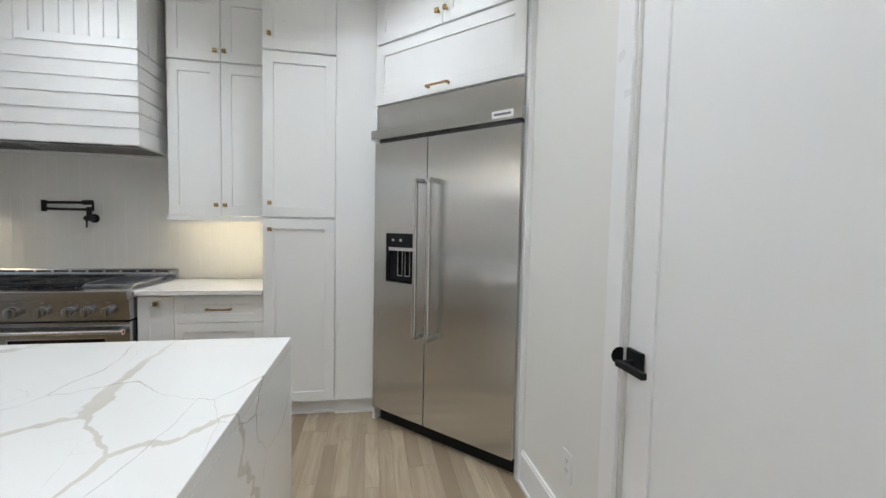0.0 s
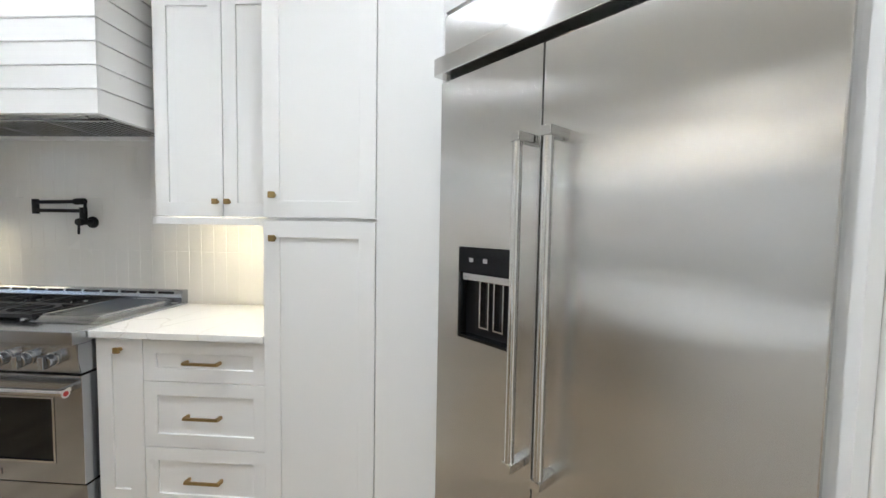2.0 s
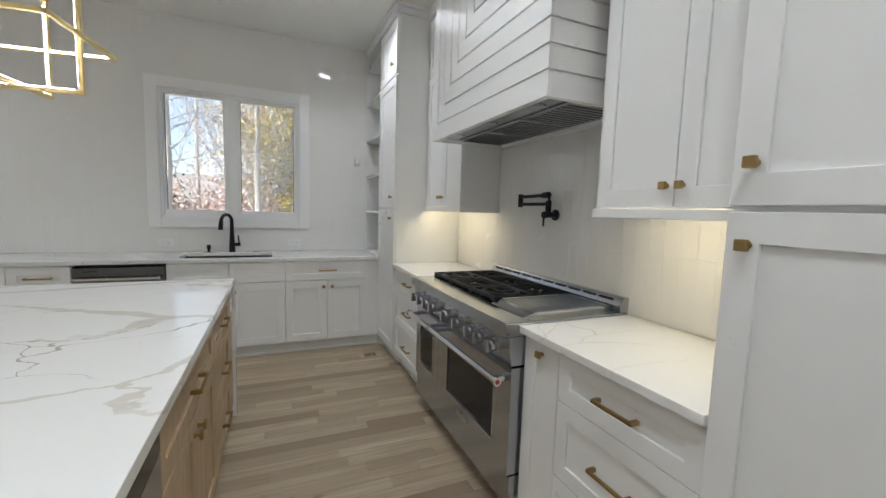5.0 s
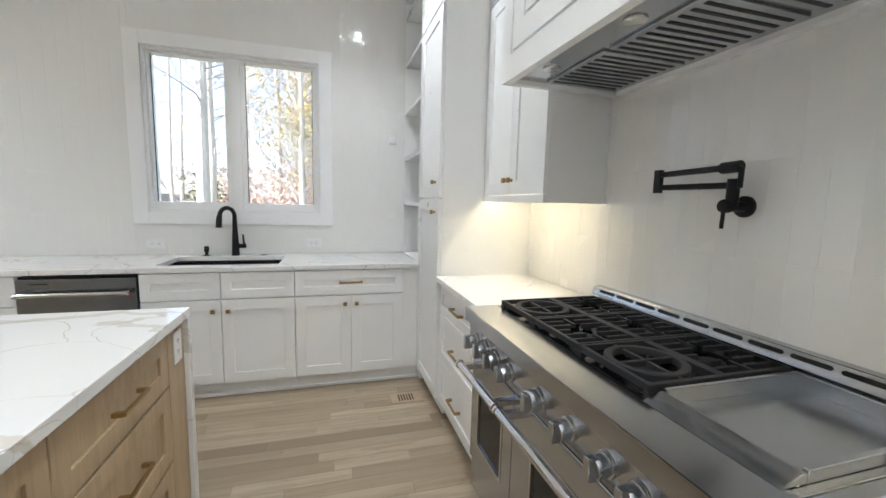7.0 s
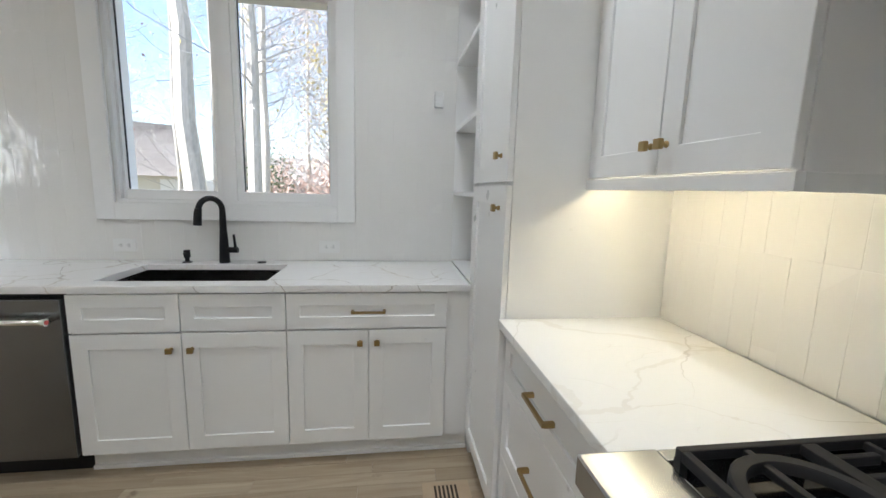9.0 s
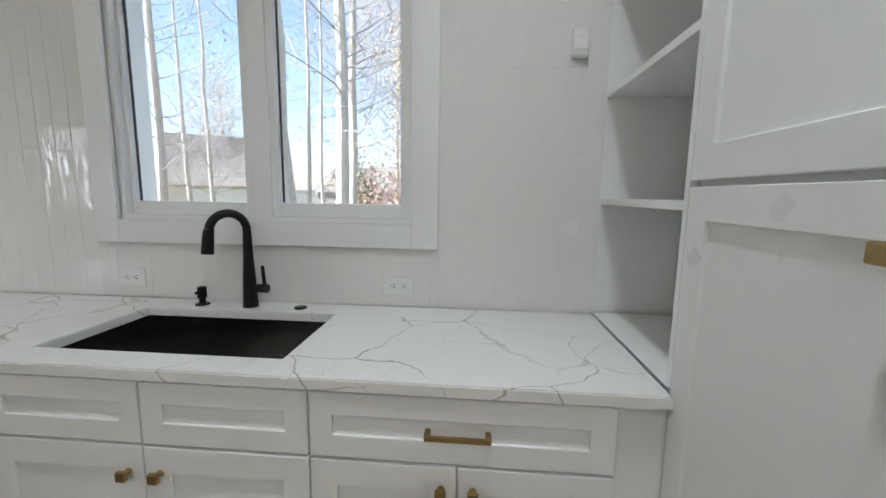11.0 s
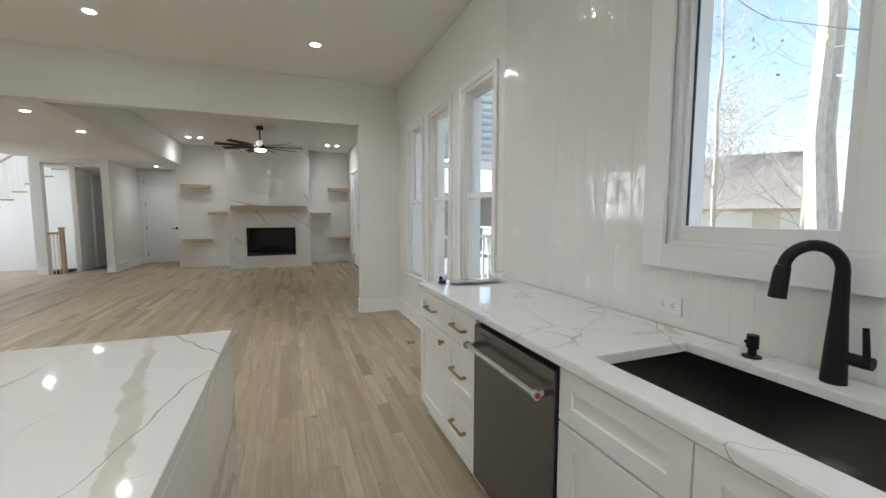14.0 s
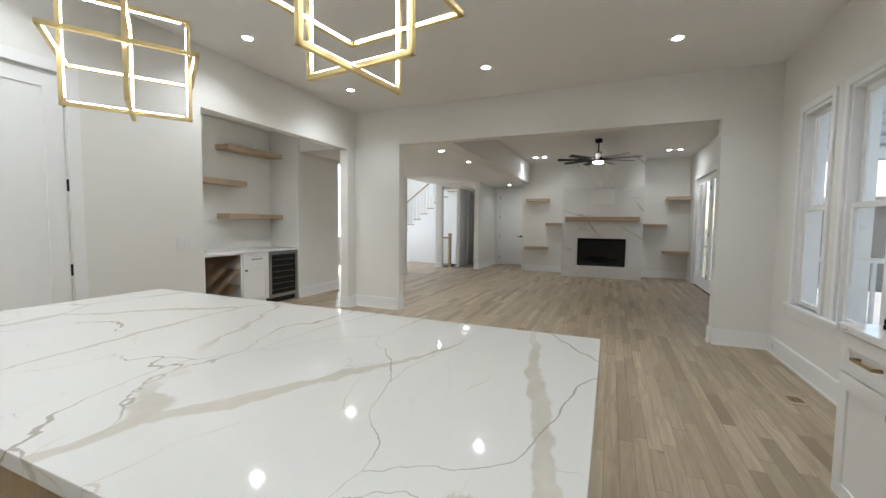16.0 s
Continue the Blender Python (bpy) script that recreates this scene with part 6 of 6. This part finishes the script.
tree((-36.8, -19.8, -1.0), 11.5, 0.22, 9, (0.0, 0.0), LEAF_H, 7000, 0.15, 110, "round bushy autumn tree behind the roof", 0.085, 3, 1.5)
tree((-16.0, -3.2, -1.0), 13, 0.08, 11, (0.02, 0.02), None, 0, 0.2, 26)
for k, (x, y, h, r) in enumerate(((-19.0, -8.6, 13, 0.11), (-21.5, -11.6, 14, 0.13), (-18.2, -5.3, 12, 0.09), (-22.5, -1.6, 13, 0.12), (-20.2, -3.7, 12, 0.10))):
    tree((x, y, -1.0), h, r, 40 + k, (0.01 - 0.005 * k, 0.006 * k - 0.01), LEAF_H, 900, 0.15, 62, "slim bare tree with fine grey twigs", 0.045, 3, 1.2)
tree((-23.0, 6.5, -1.0), 12, 0.18, 12, (0.0, 0.0), LEAF_Y, 4200, 0.1, 36, "broad autumn tree with yellow leaves", 0.10)
tree((-27.0, 1.5, -1.0), 13, 0.2, 13, (0.0, 0.0), LEAF_R, 4200, 0.1, 36, "broad autumn tree with russet leaves", 0.11)


def shrub(at, size, seed, leaf, count, label, leaf_size=0.06):
    rnd = random.Random(seed)
    t = thing("shrub", at, 0, label, "shrub", "garden shrubs")
    fine = NB()
    blobs = []
    for k in range(16):
        a, h = rnd.uniform(0, 6.28), rnd.uniform(0.3, 1.0)
        e = Vector((math.cos(a) * size[0] * rnd.uniform(0.2, 0.9), math.sin(a) * size[1] * rnd.uniform(0.2, 0.9), size[2] * h))
        tube(fine, [(0, 0, 0), e * 0.5 + Vector((0, 0, 0.15)), e], [0.03, 0.018, 0.006], 4, False)
        blobs.append(e)
    part("stems", fine, TWIG, t)
    verts, faces = [], []
    for k in range(count):
        c = rnd.choice(blobs) + Vector([rnd.gauss(0, s * 0.26) for s in size])
        a, b = Vector((rnd.gauss(0, 1), rnd.gauss(0, 1), rnd.gauss(0, 1))).normalized(), Vector((rnd.gauss(0, 1), rnd.gauss(0, 1), rnd.gauss(0, 1))).normalized()
        s = leaf_size * rnd.uniform(0.6, 1.3)
        i = len(verts)
        verts += [c - a * s, c + b * s * 0.5, c + a * s, c - b * s * 0.5]
        faces.append((i, i + 1, i + 2, i + 3))
    me = bpy.data.meshes.new("crown")
    me.from_pydata(verts, [], faces)
    me.materials.append(leaf)
    ob = new("crown", me)
    ob.parent = t
    ob["kind"] = "stuff"


shrub((-18.2, -0.6, -1.0), (1.6, 2.0, 2.6), 21, LEAF_P, 5000, "pale pink autumn shrub in the garden", 0.08)
shrub((-19.5, 1.8, -1.0), (1.6, 2.2, 3.0), 22, LEAF_P, 5000, "tall pale pink autumn shrub in the garden", 0.08)
shrub((-20.0, -2.4, -1.0), (1.2, 1.2, 2.6), 23, LEAF_G, 4000, "dark green evergreen shrub", 0.08)
shrub((-21.0, 3.8, -1.0), (1.5, 2.0, 3.6), 24, LEAF_R, 4500, "russet autumn shrub beyond the lawn", 0.09)
shrub((-22.0, 8.0, -1.0), (2.5, 2.5, 3.2), 25, LEAF_G, 4500, "green hedge shrub beyond the lawn", 0.1)


def house(at, turn, w, d, h, roof_h, wall_mat, label):
    o = thing("house", at, turn, label, "house")
    bm = NB()
    box(bm, (-w / 2, -d / 2, 0), (w / 2, d / 2, h))
    g = [bm.verts.new(p) for p in ((-w / 2, -d / 2, h), (-w / 2, d / 2, h), (-w / 2, 0, h + roof_h), (w / 2, -d / 2, h), (w / 2, d / 2, h), (w / 2, 0, h + roof_h))]
    bm.faces.new((g[0], g[1], g[2])), bm.faces.new((g[3], g[5], g[4]))
    part("wall", bm, wall_mat, o, smooth=False)
    for s in (-1, 1):
        bm = NB()
        e = 0.5
        k = roof_h / (d / 2)
        v = [bm.verts.new(p) for p in ((-w / 2 - e, s * (d / 2 + e), h - k * e + 0.05), (w / 2 + e, s * (d / 2 + e), h - k * e + 0.05), (w / 2 + e, 0, h + roof_h + 0.05), (-w / 2 - e, 0, h + roof_h + 0.05))]
        bm.faces.new(v)
        bmesh.ops.solidify(bm, geom=bm.faces[:], thickness=0.15)
        part("roof", bm, SHINGLE, o, "brown-grey shingle roof", smooth=False)
    for k in range(2 if wall_mat is CREAM else 0):
        bm = NB()
        xx = -w / 2 + 1.2 + k * 4.2
        box(bm, (xx, -d / 2 - 0.05, 0.0), (xx + 3.0, -d / 2 - 0.005, h - 0.5), 0.01)
        gd = part("garage_door", bm, TRIM, o, "white panelled garage door")
        for j in range(3):
            bm = NB()
            box(bm, (xx + 0.05, -d / 2 - 0.065, 0.5 + j * 0.5), (xx + 2.95, -d / 2 - 0.051, 0.53 + j * 0.5))
            part("rib", bm, PLASTIC, gd)


house((-30.4, -15.2, -1.0), 123, 6.6, 8, 3.05, 3.1, CREAM, "neighbouring cream house with a brown roof")
house((-29.0, -22.2, -1.0), 40, 7.0, 5.5, 2.6, 2.2, SIDING, "pale gabled wing of the neighbouring house")
house((-48.0, -7.0, -1.0), 80, 14, 9, 2.7, 2.6, STONE, "grey house far behind the trees")


def porch():
    p = thing("porch", (0, 0, 0), 0, "covered porch with pale siding and white railing", "porch")
    yn, x0, x1 = -4.6, -9.4, -5.3
    bm = NB()
    box(bm, (x0, -9.8, -0.25), (-5.17, yn, -0.05), 0.01)
    part("deck", bm, STONE, p)
    for k in range(14):
        bm = NB()
        z = 2.35 + k * 0.13
        ends = [[bm.verts.new((xx, yy, zz)) for yy, zz in ((yn - 0.032, z), (yn + 0.002, z), (yn - 0.006, z + 0.128), (yn - 0.032, z + 0.128))] for xx in (x0, x1)]
        bm.faces.new(ends[0]), bm.faces.new(ends[1][::-1])
        for q in range(4):
            bm.faces.new((ends[0][q], ends[1][q], ends[1][(q + 1) % 4], ends[0][(q + 1) % 4]))
        part("siding_board", bm, SIDING, p)
    bm = NB()
    box(bm, (x0, yn - 0.16, 2.2), (x1, yn - 0.001, 2.35)), box(bm, (x0 - 0.3, -9.8, 4.17), (-5.2, yn + 0.3, 4.27))
    part("fascia", bm, TRIM, p)
    for xx in (x0 + 0.1, -5.45):
        bm = NB()
        box(bm, (xx - 0.09, yn - 0.19, -0.05), (xx + 0.09, yn - 0.01, 2.2), 0.005)
        part("post", bm, TRIM, p)
    for z in (0.08, 0.92):
        bm = NB()
        box(bm, (x0 + 0.19, yn - 0.13, z), (-5.54, yn - 0.07, z + 0.06), 0.005)
        part("rail", bm, TRIM, p)
        bm = NB()
        box(bm, (x0 + 0.05, -9.7, z), (x0 + 0.11, yn - 0.2, z + 0.06), 0.005)
        part("rail", bm, TRIM, p)
    for k in range(30):
        bm = NB()
        xx = x0 + 0.28 + k * 0.12
        box(bm, (xx, yn - 0.118, 0.14), (xx + 0.035, yn - 0.082, 0.92))
        part("baluster", bm, TRIM, p)
    for k in range(40):
        bm = NB()
        yy = yn - 0.3 - k * 0.12
        box(bm, (x0 + 0.062, yy, 0.14), (x0 + 0.098, yy + 0.035, 0.92))
        part("baluster", bm, TRIM, p)


porch()


def garden_wall():
    o = thing("masonry_wall", (-12.5, -12.5, -1.0), 0, "grey block house wall beyond the porch", "wall")
    bm = NB()
    box(bm, (-4, -1, 0), (4.5, 0, 3.0))
    part("wall", bm, STONE, o)
    bm = NB()
    box(bm, (-4.3, -1.3, 3.001), (4.8, 0.3, 3.2), 0.02)
    part("eaves", bm, SHINGLE, o)


garden_wall()

# ---- wall tiles ----
TW_, TH_, JT = 0.0762, 0.305, 0.0014


def tile_mesh(w, h, cache={}):
    key = (round(w, 3), round(h, 3))
    if key not in cache:
        bm = NB()
        box(bm, (-w / 2, -0.004, -h / 2), (w / 2, 0.004, h / 2), 0.0012)
        cache[key] = mesh_of("tile", bm, TILE)
    return cache[key]


def tile_field(parent, axis, plane, u0, u1, z0, z1, holes, near, seed):
    """Stacked upright tiles; u runs along x (axis y) or along y (axis x)."""
    rnd = random.Random(seed)
    far = []
    n = int(math.ceil((u1 - u0) / TW_))
    m = int(math.ceil((z1 - z0) / TH_))
    for i in range(n):
        for j in range(m):
            rects = [(u0 + i * TW_, min(u0 + (i + 1) * TW_, u1), z0 + j * TH_, min(z0 + (j + 1) * TH_, z1))]
            for a, b, c, d in holes:
                out = []
                for p, q, r, s in rects:
                    if q <= a or p >= b or s <= c or r >= d:
                        out.append((p, q, r, s))
                        continue
                    if p < a:
                        out.append((p, a, r, s))
                    if q > b:
                        out.append((b, q, r, s))
                    pp, qq = max(p, a), min(q, b)
                    if r < c:
                        out.append((pp, qq, r, c))
                    if s > d:
                        out.append((pp, qq, d, s))
                rects = out
            for p, q, r, s in rects:
                w, h = q - p - JT, s - r - JT
                if w < 0.006 or h < 0.006:
                    continue
                uc, zc = (p + q) / 2, (r + s) / 2
                ta, tb, dp = rnd.gauss(0, 0.16), rnd.gauss(0, 0.22), rnd.uniform(-0.00015, 0.00015)
                if near(uc, zc):
                    ob = new("tile", tile_mesh(w, h))
                    ob.matrix_world = (pose(uc, plane - 0.0043 + dp, zc, ta, 0, tb) if axis == "y" else pose(plane + 0.0043 + dp, uc, zc, 0, 0, 90) @ pose(0, 0, 0, ta, 0, tb))
                    ob.parent = parent
                    ob.matrix_parent_inverse = parent.matrix_world.inverted()
                else:
                    far.append((uc, zc, w, h, ta, tb, dp))
    if far:
        verts, faces = [], []
        for uc, zc, w, h, ta, tb, dp in far:
            mt = pose(uc, plane - 0.0043 + dp, zc, ta, 0, tb) if axis == "y" else pose(plane + 0.0043 + dp, uc, zc, 0, 0, 90) @ pose(0, 0, 0, ta, 0, tb)
            i = len(verts)
            verts += [mt @ Vector((sx * w / 2, sy * 0.004, sz * h / 2)) for sx in (-1, 1) for sy in (-1, 1) for sz in (-1, 1)]
            faces += [tuple(i + k for k in f) for f in ((0, 1, 3, 2), (4, 6, 7, 5), (0, 4, 5, 1), (2, 3, 7, 6), (0, 2, 6, 4), (1, 5, 7, 3))]
        me = bpy.data.meshes.new("tiles")
        me.from_pydata(verts, [], faces)
        me.materials.append(TILE)
        ob = new("tiles", me)
        ob.parent = parent
        ob["kind"] = "stuff"


bs = solid("backsplash_west", [((WX + 0.0002, -0.50, 0.917), (WX + 0.0075, 0.78, KZ - 0.002)), ((WX + 0.0002, 2.11, 0.917), (WX + 0.0075, 2.774, KZ - 0.002)),
                               ((WX + 0.0002, 0.78, 0.917), (WX + 0.0075, 2.11, 1.2)), ((WX + 0.0002, 0.78, 2.5), (WX + 0.0075, 2.11, KZ - 0.002))], GROUT, "glossy white handmade-look wall tiles round the window", "backsplash")
tile_field(bs, "x", WX, -0.50, 2.774, 0.9175, KZ - 0.001, [(0.76, 2.135, 1.185, 2.52)], lambda u, z: True, 31)
bn = solid("backsplash_north", [((-3.653, RY - 0.0075, 0.917), (-0.892, RY - 0.0002, 1.9))], GROUT, "glossy white handmade-look wall tiles behind the range", "backsplash")
tile_field(bn, "y", RY, -3.653, -0.892, 0.9175, 1.885, [], lambda u, z: True, 32)

# ---- floor boards ----
BW = 0.083
boards = tagged(new("floor"), "pale brown oak strip floor in random lengths", "floor", kind="structure")
rnd = random.Random(77)
board_cache = {}
far_v, far_f = [], []
count = 0
x = LX
while x < 5.0:
    ylo, yhi = (-11.3 if x < 1.2 else (-12.3 if x > 1.86 else -9.4)), (RY if x < DX + 0.2 else -0.5)
    y = ylo - rnd.uniform(0, 0.9)
    while y < yhi:
        l = rnd.choice((0.4, 0.55, 0.7, 0.85, 1.0, 1.2, 1.5))
        a, b = max(y, ylo), min(y + l, yhi)
        y += l
        if b - a < 0.03:
            continue
        xc, yc = x + BW / 2, (a + b) / 2
        near = (-4.3 < xc < -3.1 and yc > -2.6) or (-3.1 <= xc < 0.4 and 1.6 < yc < 2.9)
        if near and count < 300:
            ln = b - a
            key = round(ln, 3)
            if key not in board_cache:
                bm = NB()
                box(bm, (-BW / 2 + 0.0006, -ln / 2 + 0.0006, -0.015), (BW / 2 - 0.0006, ln / 2 - 0.0006, 0.0), 0.0008)
                board_cache[key] = mesh_of("board", bm, FLOOR)
            ob = new("board", board_cache[key])
            ob.location = (xc, yc, rnd.uniform(-0.0003, 0.0003))
            ob.parent = boards
            count += 1
        else:
            i = len(far_v)
            z = rnd.uniform(-0.0003, 0.0003)
            far_v += [(xx, yy, zz) for xx in (x + 0.0006, x + BW - 0.0006) for yy in (a + 0.0006, b - 0.0006) for zz in (-0.015, z)]
            far_f += [tuple(i + k for k in f) for f in ((0, 1, 3, 2), (4, 6, 7, 5), (0, 4, 5, 1), (2, 3, 7, 6), (0, 2, 6, 4), (1, 5, 7, 3))]
    x += BW
me = bpy.data.meshes.new("boards")
me.from_pydata(far_v, [], far_f)
me.materials.append(FLOOR)
ob = new("boards", me)
ob.parent = boards
ob["kind"] = "stuff"
